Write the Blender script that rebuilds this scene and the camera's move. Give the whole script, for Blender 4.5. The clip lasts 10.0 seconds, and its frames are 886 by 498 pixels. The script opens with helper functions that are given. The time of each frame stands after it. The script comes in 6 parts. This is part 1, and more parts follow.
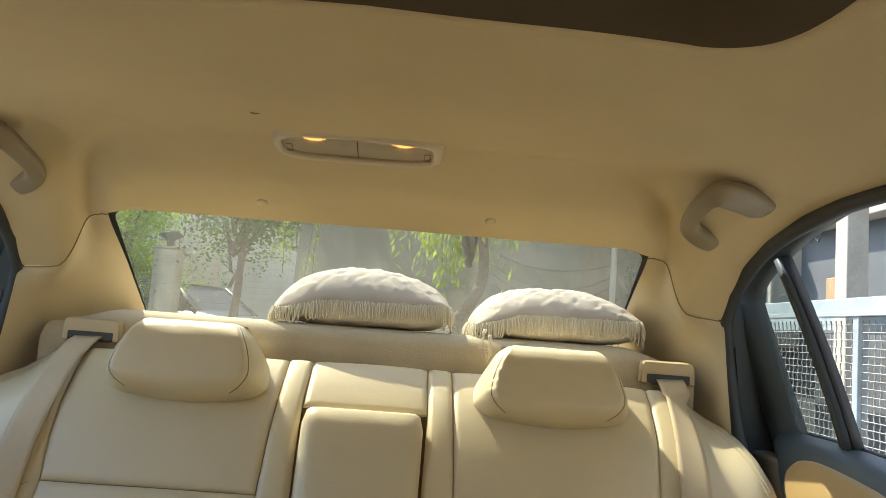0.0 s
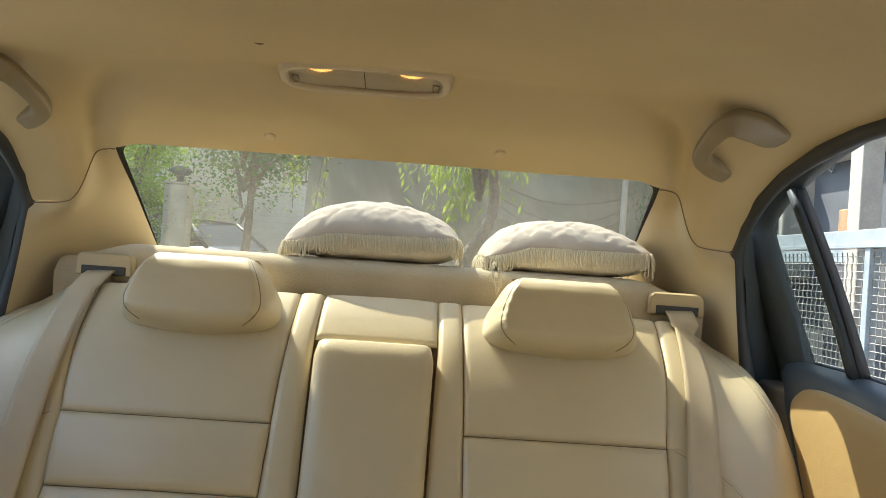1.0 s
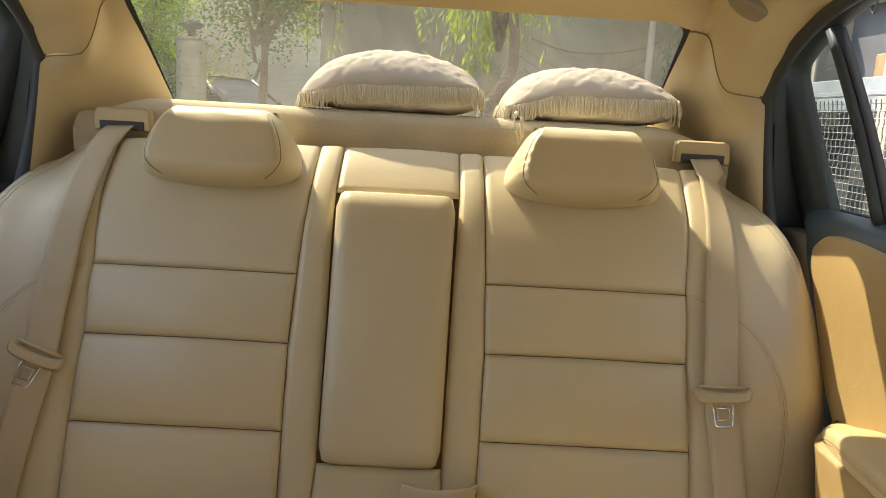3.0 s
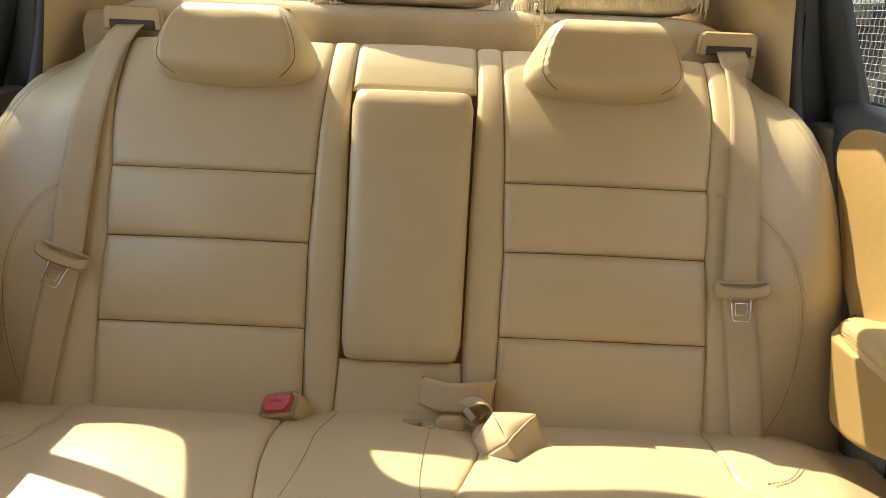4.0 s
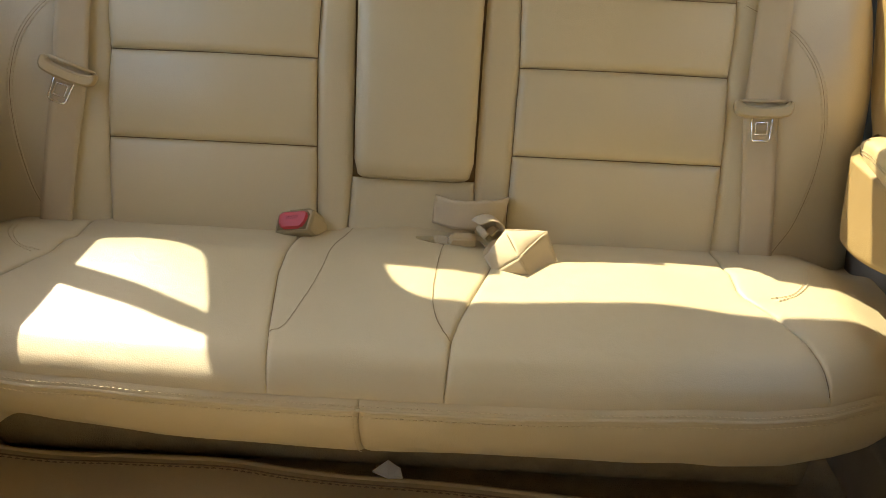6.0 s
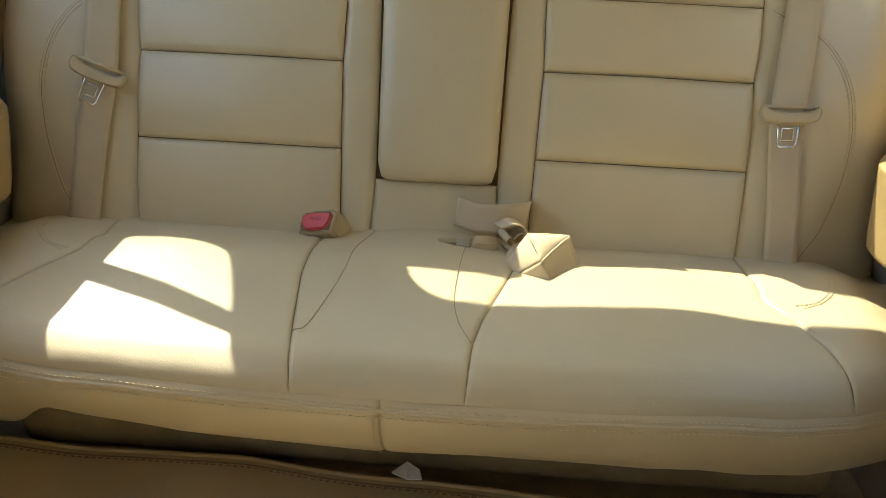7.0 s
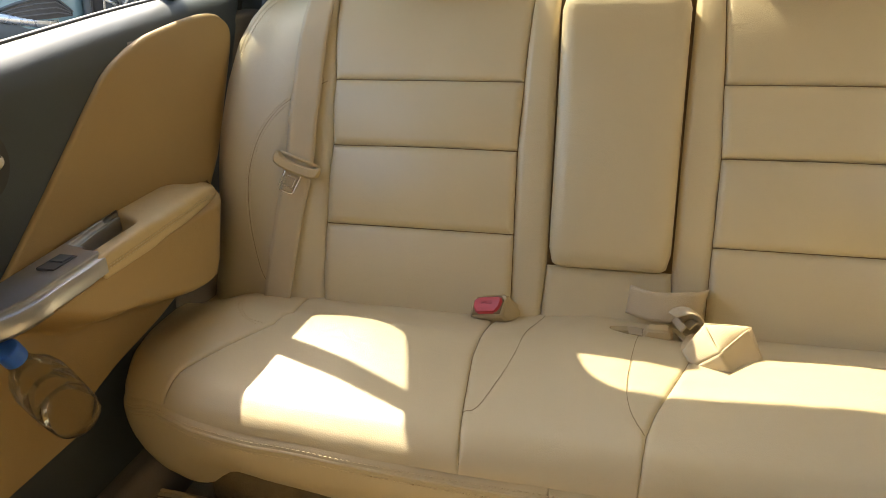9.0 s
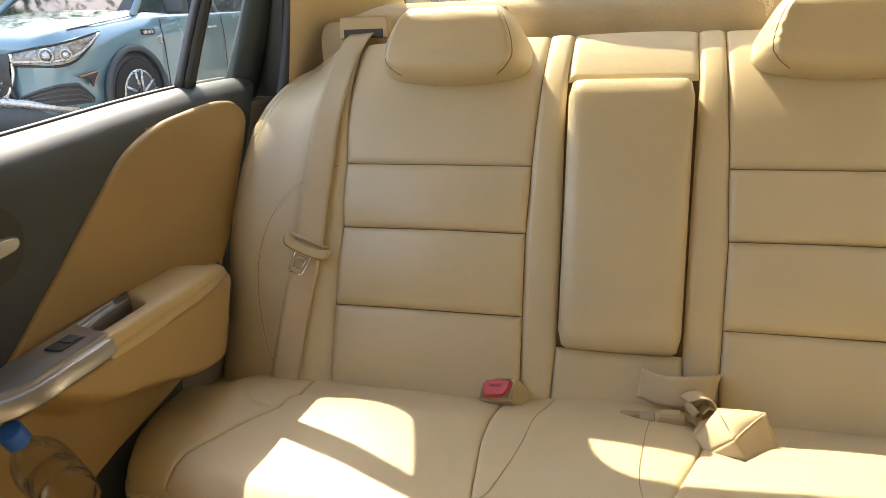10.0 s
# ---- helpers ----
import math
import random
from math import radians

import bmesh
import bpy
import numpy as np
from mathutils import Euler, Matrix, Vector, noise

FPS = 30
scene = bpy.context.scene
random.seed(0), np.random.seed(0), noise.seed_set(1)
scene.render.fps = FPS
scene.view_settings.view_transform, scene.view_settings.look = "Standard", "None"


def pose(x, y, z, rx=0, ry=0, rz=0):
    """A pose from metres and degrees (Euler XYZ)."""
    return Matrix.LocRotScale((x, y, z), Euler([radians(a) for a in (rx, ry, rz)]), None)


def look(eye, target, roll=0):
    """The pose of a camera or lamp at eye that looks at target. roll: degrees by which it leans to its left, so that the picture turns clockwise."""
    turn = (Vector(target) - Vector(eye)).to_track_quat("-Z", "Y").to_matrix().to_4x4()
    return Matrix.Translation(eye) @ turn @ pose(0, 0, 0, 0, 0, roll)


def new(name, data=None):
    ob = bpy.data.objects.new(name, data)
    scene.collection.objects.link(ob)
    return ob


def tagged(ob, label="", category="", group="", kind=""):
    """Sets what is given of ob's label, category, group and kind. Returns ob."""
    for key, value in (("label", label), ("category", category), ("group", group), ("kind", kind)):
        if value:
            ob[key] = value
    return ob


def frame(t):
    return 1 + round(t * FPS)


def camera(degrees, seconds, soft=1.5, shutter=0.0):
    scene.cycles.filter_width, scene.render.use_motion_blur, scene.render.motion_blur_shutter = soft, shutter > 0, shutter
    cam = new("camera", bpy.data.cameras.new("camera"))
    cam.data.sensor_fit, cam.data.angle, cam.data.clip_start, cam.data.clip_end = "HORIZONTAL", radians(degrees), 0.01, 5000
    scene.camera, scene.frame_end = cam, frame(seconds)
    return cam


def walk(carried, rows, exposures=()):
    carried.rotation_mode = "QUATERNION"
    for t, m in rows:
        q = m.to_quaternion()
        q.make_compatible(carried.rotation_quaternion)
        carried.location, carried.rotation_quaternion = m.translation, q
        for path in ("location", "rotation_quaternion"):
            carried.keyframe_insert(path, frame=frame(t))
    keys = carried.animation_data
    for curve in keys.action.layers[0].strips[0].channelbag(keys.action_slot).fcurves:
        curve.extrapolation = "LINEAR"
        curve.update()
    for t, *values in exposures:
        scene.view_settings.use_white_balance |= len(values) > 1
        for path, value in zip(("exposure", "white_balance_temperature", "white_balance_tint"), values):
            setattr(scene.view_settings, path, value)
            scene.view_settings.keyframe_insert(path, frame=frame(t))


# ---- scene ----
cam = camera(60.8, 10.0, 0.6)
PATH = [
    (0, (0.064, -1.09, 0.836), (0.135, 0.898, 1.047), 4.4),
    (0.5, (0.064, -1.088, 0.836), (0.132, 0.908, 0.943), 4.3),
    (1, (0.065, -1.087, 0.834), (0.123, 0.912, 0.87), 4.1),
    (1.5, (0.066, -1.085, 0.833), (0.122, 0.914, 0.798), 4.0),
    (2, (0.064, -1.084, 0.832), (0.105, 0.913, 0.715), 3.8),
    (2.5, (0.064, -1.081, 0.831), (0.103, 0.906, 0.603), 3.6),
    (4, (0.06, -1.081, 0.812), (0.059, 0.831, 0.225), 2.6),
    (4.5, (0.061, -1.079, 0.811), (0.053, 0.789, 0.097), 2.4),
    (5, (0.061, -1.079, 0.804), (0.067, 0.741, -0.026), 2.6),
    (5.5, (0.06, -1.078, 0.802), (0.06, 0.695, -0.123), 2.7),
    (6, (0.06, -1.08, 0.798), (0.047, 0.649, -0.208), 2.7),
    (7.5, (0.055, -1.086, 0.798), (-0.086, 0.651, -0.183), 1.8),
    (8, (0.052, -1.09, 0.803), (-0.211, 0.677, -0.096), 0.5),
    (8.5, (0.05, -1.098, 0.806), (-0.347, 0.664, -0.054), -1.1),
    (9, (0.049, -1.101, 0.806), (-0.458, 0.661, 0.008), -2.4),
    (9.5, (0.055, -1.101, 0.805), (-0.502, 0.682, 0.09), -2.9),
    (10, (0.052, -1.102, 0.808), (-0.493, 0.728, 0.211), -2.4),
]
walk(cam, [(t, look(eye, target, roll)) for t, eye, target, roll in PATH], [(0.0, 2.60, 6700, 4), (1.5, 2.50, 6600, 6), (2.5, 2.48, 7100, 8), (4.2, 2.68, 8400, 12), (5.5, 2.78, 8000, 10), (7.5, 2.80, 6600, 0), (8.5, 2.93, 7500, 6), (10.0, 2.95, 8100, 12)])

# ---- light ----
SUN_DIR = Vector((-0.63, 0.685, 1.0)).normalized()
world = bpy.data.worlds.new("sky")
scene.world = world
world.use_nodes = True
sky = world.node_tree.nodes.new("ShaderNodeTexSky")
sky.sky_type = "NISHITA"
sky.sun_disc = False
sky.sun_elevation = math.asin(SUN_DIR.z)
sky.sun_rotation = math.atan2(SUN_DIR.x, SUN_DIR.y)
background = world.node_tree.nodes["Background"]
background.inputs[1].default_value = 0.125
world.node_tree.links.new(sky.outputs[0], background.inputs[0])
sun_data = bpy.data.lights.new("sun", "SUN")
sun_data.energy, sun_data.angle, sun_data.color = 1.95, radians(0.5), (1.0, 0.965, 0.90)
sun = new("sun", sun_data)
sun.matrix_world = look(SUN_DIR * 20, (0, 0, 0))


# ---- materials ----
def material(name, color, rough=0.6, metal=0.0, vary=0.12, large=3.0, grain=400.0, bump=0.15, coat=0.0, dist=0.001, spec=0.5):
    """A surface with colour variation at two scales and a fine relief."""
    m = bpy.data.materials.new(name)
    m.use_nodes = True
    n, l = m.node_tree.nodes, m.node_tree.links
    b = n["Principled BSDF"]
    b.inputs["Roughness"].default_value, b.inputs["Metallic"].default_value = rough, metal
    b.inputs["Specular IOR Level"].default_value = spec
    b.inputs["Coat Weight"].default_value = coat
    b.inputs["Coat Roughness"].default_value = 0.08
    co = n.new("ShaderNodeTexCoord")
    big, fine = n.new("ShaderNodeTexNoise"), n.new("ShaderNodeTexNoise")
    big.inputs["Scale"].default_value, big.inputs["Detail"].default_value = large, 6
    fine.inputs["Scale"].default_value, fine.inputs["Detail"].default_value = grain, 3
    l.new(co.outputs["Object"], big.inputs["Vector"])
    l.new(co.outputs["Object"], fine.inputs["Vector"])
    both = n.new("ShaderNodeMath")
    both.operation = "ADD"
    l.new(big.outputs["Fac"], both.inputs[0])
    small = n.new("ShaderNodeMath")
    small.operation = "MULTIPLY_ADD"
    small.inputs[1].default_value, small.inputs[2].default_value = 0.35, -0.175
    l.new(fine.outputs["Fac"], small.inputs[0])
    l.new(small.outputs[0], both.inputs[1])
    ramp = n.new("ShaderNodeMapRange")
    ramp.inputs[1].default_value, ramp.inputs[2].default_value = 0.25, 0.75
    ramp.inputs[3].default_value, ramp.inputs[4].default_value = 1 - vary, 1 + vary
    l.new(both.outputs[0], ramp.inputs[0])
    mul = n.new("ShaderNodeVectorMath")
    mul.operation = "SCALE"
    mul.inputs[0].default_value = color
    l.new(ramp.outputs[0], mul.inputs["Scale"])
    l.new(mul.outputs[0], b.inputs["Base Color"])
    rr = n.new("ShaderNodeMapRange")
    rr.inputs[3].default_value, rr.inputs[4].default_value = max(0.02, rough - 0.07), min(1, rough + 0.07)
    l.new(big.outputs["Fac"], rr.inputs[0])
    l.new(rr.outputs[0], b.inputs["Roughness"])
    if bump:
        bp = n.new("ShaderNodeBump")
        bp.inputs["Strength"].default_value, bp.inputs["Distance"].default_value = bump, dist
        l.new(fine.outputs["Fac"], bp.inputs["Height"])
        l.new(bp.outputs[0], b.inputs["Normal"])
    return m


def leather(name, color, rough=0.42):
    """Smooth upholstery leather: fine pebbled grain, soft creases and a little gloss."""
    m = material(name, color, rough, 0, 0.06, 4.0, 900.0, 0.0)
    n, l = m.node_tree.nodes, m.node_tree.links
    co = n["Texture Coordinate"]
    cells, crease = n.new("ShaderNodeTexVoronoi"), n.new("ShaderNodeTexNoise")
    cells.inputs["Scale"].default_value = 650
    crease.inputs["Scale"].default_value, crease.inputs["Detail"].default_value, crease.inputs["Distortion"].default_value = 22, 5, 1.2
    l.new(co.outputs["Object"], cells.inputs["Vector"])
    l.new(co.outputs["Object"], crease.inputs["Vector"])
    b1, b2 = n.new("ShaderNodeBump"), n.new("ShaderNodeBump")
    b1.inputs["Strength"].default_value, b1.inputs["Distance"].default_value = 0.25, 0.0006
    b2.inputs["Strength"].default_value, b2.inputs["Distance"].default_value = 0.16, 0.006
    l.new(cells.outputs["Distance"], b1.inputs["Height"])
    l.new(crease.outputs["Fac"], b2.inputs["Height"])
    l.new(b2.outputs[0], b1.inputs["Normal"])
    l.new(b1.outputs[0], n["Principled BSDF"].inputs["Normal"])
    return m


def pane_material(name, tint, ior=1.45, dust=0.0):
    """A thin pane: tinted see-through with a mirror film by Fresnel, and a veil of dust."""
    m = bpy.data.materials.new(name)
    m.use_nodes = True
    n, l = m.node_tree.nodes, m.node_tree.links
    n.remove(n["Principled BSDF"])
    clear, gloss, mix, fr = n.new("ShaderNodeBsdfTransparent"), n.new("ShaderNodeBsdfGlossy"), n.new("ShaderNodeMixShader"), n.new("ShaderNodeFresnel")
    clear.inputs[0].default_value = (*tint, 1)
    gloss.inputs["Roughness"].default_value = 0.0
    fr.inputs[0].default_value = ior
    l.new(fr.outputs[0], mix.inputs[0])
    l.new(clear.outputs[0], mix.inputs[1])
    l.new(gloss.outputs[0], mix.inputs[2])
    last = mix
    if dust:
        veil, tex, ramp, mix2 = n.new("ShaderNodeBsdfTranslucent"), n.new("ShaderNodeTexNoise"), n.new("ShaderNodeMapRange"), n.new("ShaderNodeMixShader")
        veil.inputs[0].default_value = (0.6, 0.56, 0.48, 1)
        tex.inputs["Scale"].default_value, tex.inputs["Detail"].default_value = 9, 8
        ramp.inputs[1].default_value, ramp.inputs[2].default_value = 0.3, 0.8
        ramp.inputs[3].default_value, ramp.inputs[4].default_value = dust * 0.5, dust * 1.5
        co = n.new("ShaderNodeTexCoord")
        l.new(co.outputs["Object"], tex.inputs["Vector"])
        l.new(tex.outputs["Fac"], ramp.inputs[0])
        l.new(ramp.outputs[0], mix2.inputs[0])
        l.new(mix.outputs[0], mix2.inputs[1])
        l.new(veil.outputs[0], mix2.inputs[2])
        last = mix2
    l.new(last.outputs[0], n["Material Output"].inputs[0])
    return m


def emitter(name, color, strength):
    m = bpy.data.materials.new(name)
    m.use_nodes = True
    b = m.node_tree.nodes["Principled BSDF"]
    b.inputs["Base Color"].default_value = (*color, 1)
    b.inputs["Emission Color"].default_value = (*color, 1)
    b.inputs["Emission Strength"].default_value = strength
    return m


LEATHER = leather("beige_leather", (0.605, 0.516, 0.345), 0.38)
LEATHER_DOOR = leather("tan_door_leather", (0.385, 0.265, 0.118), 0.5)
LEATHER_ARM = leather("tan_armrest_leather", (0.56, 0.43, 0.235), 0.5)
THREAD = material("beige_thread", (0.66, 0.56, 0.38), 0.8, bump=0.3)
# Dark seam brown; it also paints the shade in the armrest bay.
SEAM = material("dark_seam_and_shade", (0.26, 0.18, 0.10), 0.9)
HEADLINER = material("beige_headliner_cloth", (0.60, 0.48, 0.288), 0.95, 0, 0.11, 2.6, 700, 0.35, dist=0.0015, spec=0.1)
BEIGE_PLASTIC = material("beige_plastic", (0.56, 0.45, 0.275), 0.5, 0, 0.05, 5, 900, 0.2)
# Headliner cloth with the roof opening's shade put into its colour.
SHADED_CLOTH = material("shaded_headliner_cloth", (0.15, 0.112, 0.07), 0.95, 0, 0.1, 5, 700, 0.3, spec=0.1)
LAMP_BEZEL = material("pale_beige_plastic", (0.56, 0.46, 0.31), 0.45, 0, 0.04, 8, 900, 0.1)
LAMP_TRAY = material("silvered_tray", (0.78, 0.72, 0.63), 0.33, 0.25, 0.05, 14, 900, 0.03)
HANDLE_PLASTIC = material("tan_grained_plastic", (0.27, 0.215, 0.13), 0.45, 0, 0.06, 6, 900, 0.2)
SHELF_CLOTH = material("grey_beige_felt", (0.50, 0.42, 0.30), 0.95, 0, 0.14, 9, 420, 0.6, dist=0.002, spec=0.1)
BLACK_PLASTIC = material("charcoal_plastic", (0.050, 0.064, 0.073), 0.5, 0, 0.15, 8, 700, 0.35)
BLACK_RUBBER = material("black_rubber", (0.042, 0.043, 0.045), 0.55, 0, 0.2, 10, 500, 0.1)
SILVER = material("satin_silver", (0.46, 0.475, 0.50), 0.32, 0.75, 0.05, 14, 900, 0.03)
CHROME = material("chrome", (0.8, 0.8, 0.8), 0.12, 1.0, 0.03, 20, 300, 0.0)
WEBBING = material("beige_webbing", (0.55, 0.455, 0.31), 0.75, 0, 0.08, 12, 1200, 0.5, dist=0.001)
# Same webbing made paler: sun on the centre belt put into its colour.
WEBBING_LIT = material("lit_beige_webbing", (0.62, 0.51, 0.35), 0.75, 0, 0.08, 12, 900, 0.7, dist=0.0015)
RED = material("red_plastic", (0.62, 0.05, 0.06), 0.4, 0, 0.06, 20, 600, 0.05)
PILLOW = material("offwhite_cotton", (0.49, 0.425, 0.36), 0.95, 0, 0.08, 14, 700, 0.5, dist=0.002, spec=0.1)
FRINGE = material("cream_fringe_yarn", (0.68, 0.61, 0.47), 0.95, 0, 0.12, 30, 900, 0.3)
CARPET = material("tan_carpet", (0.36, 0.28, 0.17), 1.0, 0, 0.2, 20, 500, 0.8, dist=0.003, spec=0.05)
DUSTY_PLASTIC = material("dusty_dark_plastic", (0.25, 0.225, 0.19), 0.7, 0, 0.25, 9, 400, 0.4)
MAT_LEATHER = leather("tan_mat_leatherette", (0.54, 0.41, 0.23), 0.6)
PILLOW_UNDER = material("cream_cotton", (0.80, 0.73, 0.60), 0.9, 0, 0.06, 14, 700, 0.4, dist=0.002, spec=0.1)
LENS = pane_material("clear_lens", (0.97, 0.96, 0.94), 1.25, 0.18)
GLASS_REAR = pane_material("tinted_rear_glass", (0.83, 0.82, 0.70), 1.45, 0.032)
GLASS_SIDE = pane_material("clear_side_glass", (0.62, 0.66, 0.63), 1.4, 0.012)
CLEAR_PLASTIC = pane_material("clear_plastic", (0.95, 0.94, 0.9), 1.25, 0.10)


# ---- building helpers ----
def part(name, bm, mat, parent=None, label="", smooth=True):
    """One mesh object from a bmesh, under its thing or part."""
    me = bpy.data.meshes.new(name)
    bm.to_mesh(me)
    bm.free()
    me.materials.append(mat)
    if smooth:
        for p in me.polygons:
            p.use_smooth = True
    ob = new(name, me)
    ob.parent = parent
    areas = [p.area for p in me.polygons]
    if smooth and areas and len(areas) < 4000 and max(areas) > 60 * min(areas):
        mod = ob.modifiers.new("even_normals", "WEIGHTED_NORMAL")
        mod.weight = 80
    return tagged(ob, label) if label else ob


def thing(name, label, category, group="", kind="", at=(0, 0, 0)):
    ob = new(name)
    ob.empty_display_size = 0.02
    ob.location = at
    return tagged(ob, label, category, group, kind)


def grid_bm(us, vs, f, close_u=False):
    """A sheet of quads through f(u, v)."""
    bm = bmesh.new()
    rows = [[bm.verts.new(f(u, v)) for u in us] for v in vs]
    nu = len(us)
    for a, b in zip(rows, rows[1:]):
        for i in range(nu if close_u else nu - 1):
            j = (i + 1) % nu
            bm.faces.new((a[i], a[j], b[j], b[i]))
    return bm


def box_bm(lo, hi, bevel=0.0, seg=2):
    bm = bmesh.new()
    bmesh.ops.create_cube(bm, size=1)
    lo, hi = Vector(lo), Vector(hi)
    for v in bm.verts:
        v.co = Vector([(a + b) / 2 + c * (b - a) for a, b, c in zip(lo, hi, v.co)])
    if bevel:
        bmesh.ops.bevel(bm, geom=bm.edges[:], offset=bevel, segments=seg, affect="EDGES", profile=0.5)
    return bm


def prism_bm(points, lo, hi, axis="x", bevel=0.0, seg=2):
    """A plate with the outline points (two coordinates each), between lo and hi along the axis."""
    bm = bmesh.new()

    def at(p, q):
        return {"x": (q, p[0], p[1]), "y": (p[0], q, p[1]), "z": (p[0], p[1], q)}[axis]
    a = [bm.verts.new(at(p, lo)) for p in points]
    b = [bm.verts.new(at(p, hi)) for p in points]
    bm.faces.new(a)
    bm.faces.new(b[::-1])
    for i in range(len(points)):
        j = (i + 1) % len(points)
        bm.faces.new((a[j], a[i], b[i], b[j]))
    bmesh.ops.recalc_face_normals(bm, faces=bm.faces[:])
    if bevel:
        bmesh.ops.bevel(bm, geom=[e for e in bm.edges if len(e.link_faces) == 2 and e.calc_face_angle(0) > 0.5], offset=bevel, segments=seg, affect="EDGES")
    return bm


def tube_bm(points, radius, sides=8, bm=None, closed=False):
    """A round bar along the points; radius is a number or one for each point."""
    bm = bm or bmesh.new()
    pts = [Vector(p) for p in points]
    n = len(pts)
    rings = []
    side = None
    for i, p in enumerate(pts):
        a = pts[i - 1] if i or closed else p
        b = pts[(i + 1) % n] if i < n - 1 or closed else p
        d = (b - a).normalized()
        if side is None:
            side = d.orthogonal().normalized()
        side = (side - d * side.dot(d)).normalized()
        up = d.cross(side)
        r = radius[i] if isinstance(radius, (list, tuple)) else radius
        rings.append([bm.verts.new(p + (side * math.cos(t) + up * math.sin(t)) * r) for t in [2 * math.pi * k / sides for k in range(sides)]])
    for i in range(n if closed else n - 1):
        a, b = rings[i], rings[(i + 1) % n]
        for k in range(sides):
            j = (k + 1) % sides
            bm.faces.new((a[k], a[j], b[j], b[k]))
    if not closed:
        bm.faces.new(rings[0][::-1])
        bm.faces.new(rings[-1])
    return bm


def curve(points, steps=8):
    """A smooth line through points of any dimension (Catmull-Rom)."""
    pts = [Vector(p) for p in points]
    pts = [pts[0] * 2 - pts[1], *pts, pts[-1] * 2 - pts[-2]]
    out = []
    for a, b, c, d in zip(pts, pts[1:], pts[2:], pts[3:]):
        for i in range(steps):
            t = i / steps
            out.append(0.5 * ((2 * b) + (c - a) * t + (2 * a - 5 * b + 4 * c - d) * t * t + (3 * b - a - 3 * c + d) * t ** 3))
    return out + [pts[-2]]


def interp(x, table):
    """Piecewise linear through (x, y) pairs in rising x."""
    return float(np.interp(x, [a for a, _ in table], [b for _, b in table]))


def smooth_step(a, b, x):
    t = min(1, max(0, (x - a) / (b - a)))
    return t * t * (3 - 2 * t)


def ribbon_bm(stations, width, thick=0.0014, across=6):
    """A strap: stations are (centre, direction across it)."""
    stations = [(Vector(p), Vector(w).normalized()) for p, w in stations]
    bm = bmesh.new()
    rows = []
    for i, (p, w) in enumerate(stations):
        a, b = stations[max(0, i - 1)][0], stations[min(len(stations) - 1, i + 1)][0]
        n = (b - a).cross(w).normalized()
        top = [p + w * width * (k / across - 0.5) + n * thick for k in range(across + 1)]
        low = [p + w * width * (k / across - 0.5) - n * thick for k in range(across, -1, -1)]
        rows.append([bm.verts.new(q) for q in top + low])
    for a, b in zip(rows, rows[1:]):
        m = len(a)
        for i in range(m):
            j = (i + 1) % m
            bm.faces.new((a[i], a[j], b[j], b[i]))
    bm.faces.new(rows[0])
    bm.faces.new(rows[-1][::-1])
    bmesh.ops.recalc_face_normals(bm, faces=bm.faces[:])
    return bm


def stitches_bm(points, normal, length=0.0045, gap=0.0022, radius=0.0008, bm=None):
    """A row of short raised stitches along a line."""
    bm = bm or bmesh.new()
    pts = [Vector(p) for p in points]
    run = [0.0]
    for a, b in zip(pts, pts[1:]):
        run.append(run[-1] + (b - a).length)

    def at(q):
        return Vector([float(np.interp(q, run, [p[k] for p in pts])) for k in range(3)])
    q = 0.0
    while q + length < run[-1]:
        p, r = at(q), at(q + length)
        tube_bm([p, (p + r) / 2 + Vector(normal) * radius * 0.8, r], [radius * 0.6, radius, radius * 0.6], 4, bm)
        q += length + gap
    return bm


def facing(bm, point):
    """Turns the faces of a sheet towards a point."""
    for f in bm.faces:
        if f.normal.length == 0:
            f.normal_update()
        if f.normal.dot(Vector(point) - f.calc_center_median()) < 0:
            f.normal_flip()
    return bm


def samples(length, e0, e1, step=0.018):
    """Places along a length, close together at the ends that are seams."""
    edge = [0, 0.0012, 0.003, 0.0055, 0.009, 0.0135]
    a = edge if e0 else [0]
    b = edge if e1 else [0]
    lo, hi = a[-1], length - b[-1]
    n = max(2, int((hi - lo) / step))
    mid = [lo + (hi - lo) * i / n for i in range(1, n)]
    return [v / length for v in a + mid + [length - q for q in reversed(b)]]


def seam_round(d, r=0.014):
    return 1.0 if d >= r else math.sqrt(max(0.0, 1 - (1 - d / r) ** 2))

from mathutils.bvhtree import BVHTree

# ---- rear bench seat ----
RAKE = radians(25)
SR, CR = math.sin(RAKE), math.cos(RAKE)
ROLL = 0.095


def back_top(x):
    """Length along the backrest at which its top edge lies."""
    return interp(abs(x), [(0, 0.631), (0.36, 0.629), (0.44, 0.624), (0.50, 0.621), (0.56, 0.618), (0.60, 0.604), (0.635, 0.570), (0.66, 0.515), (0.68, 0.43), (0.70, 0.33), (0.72, 0.22)])


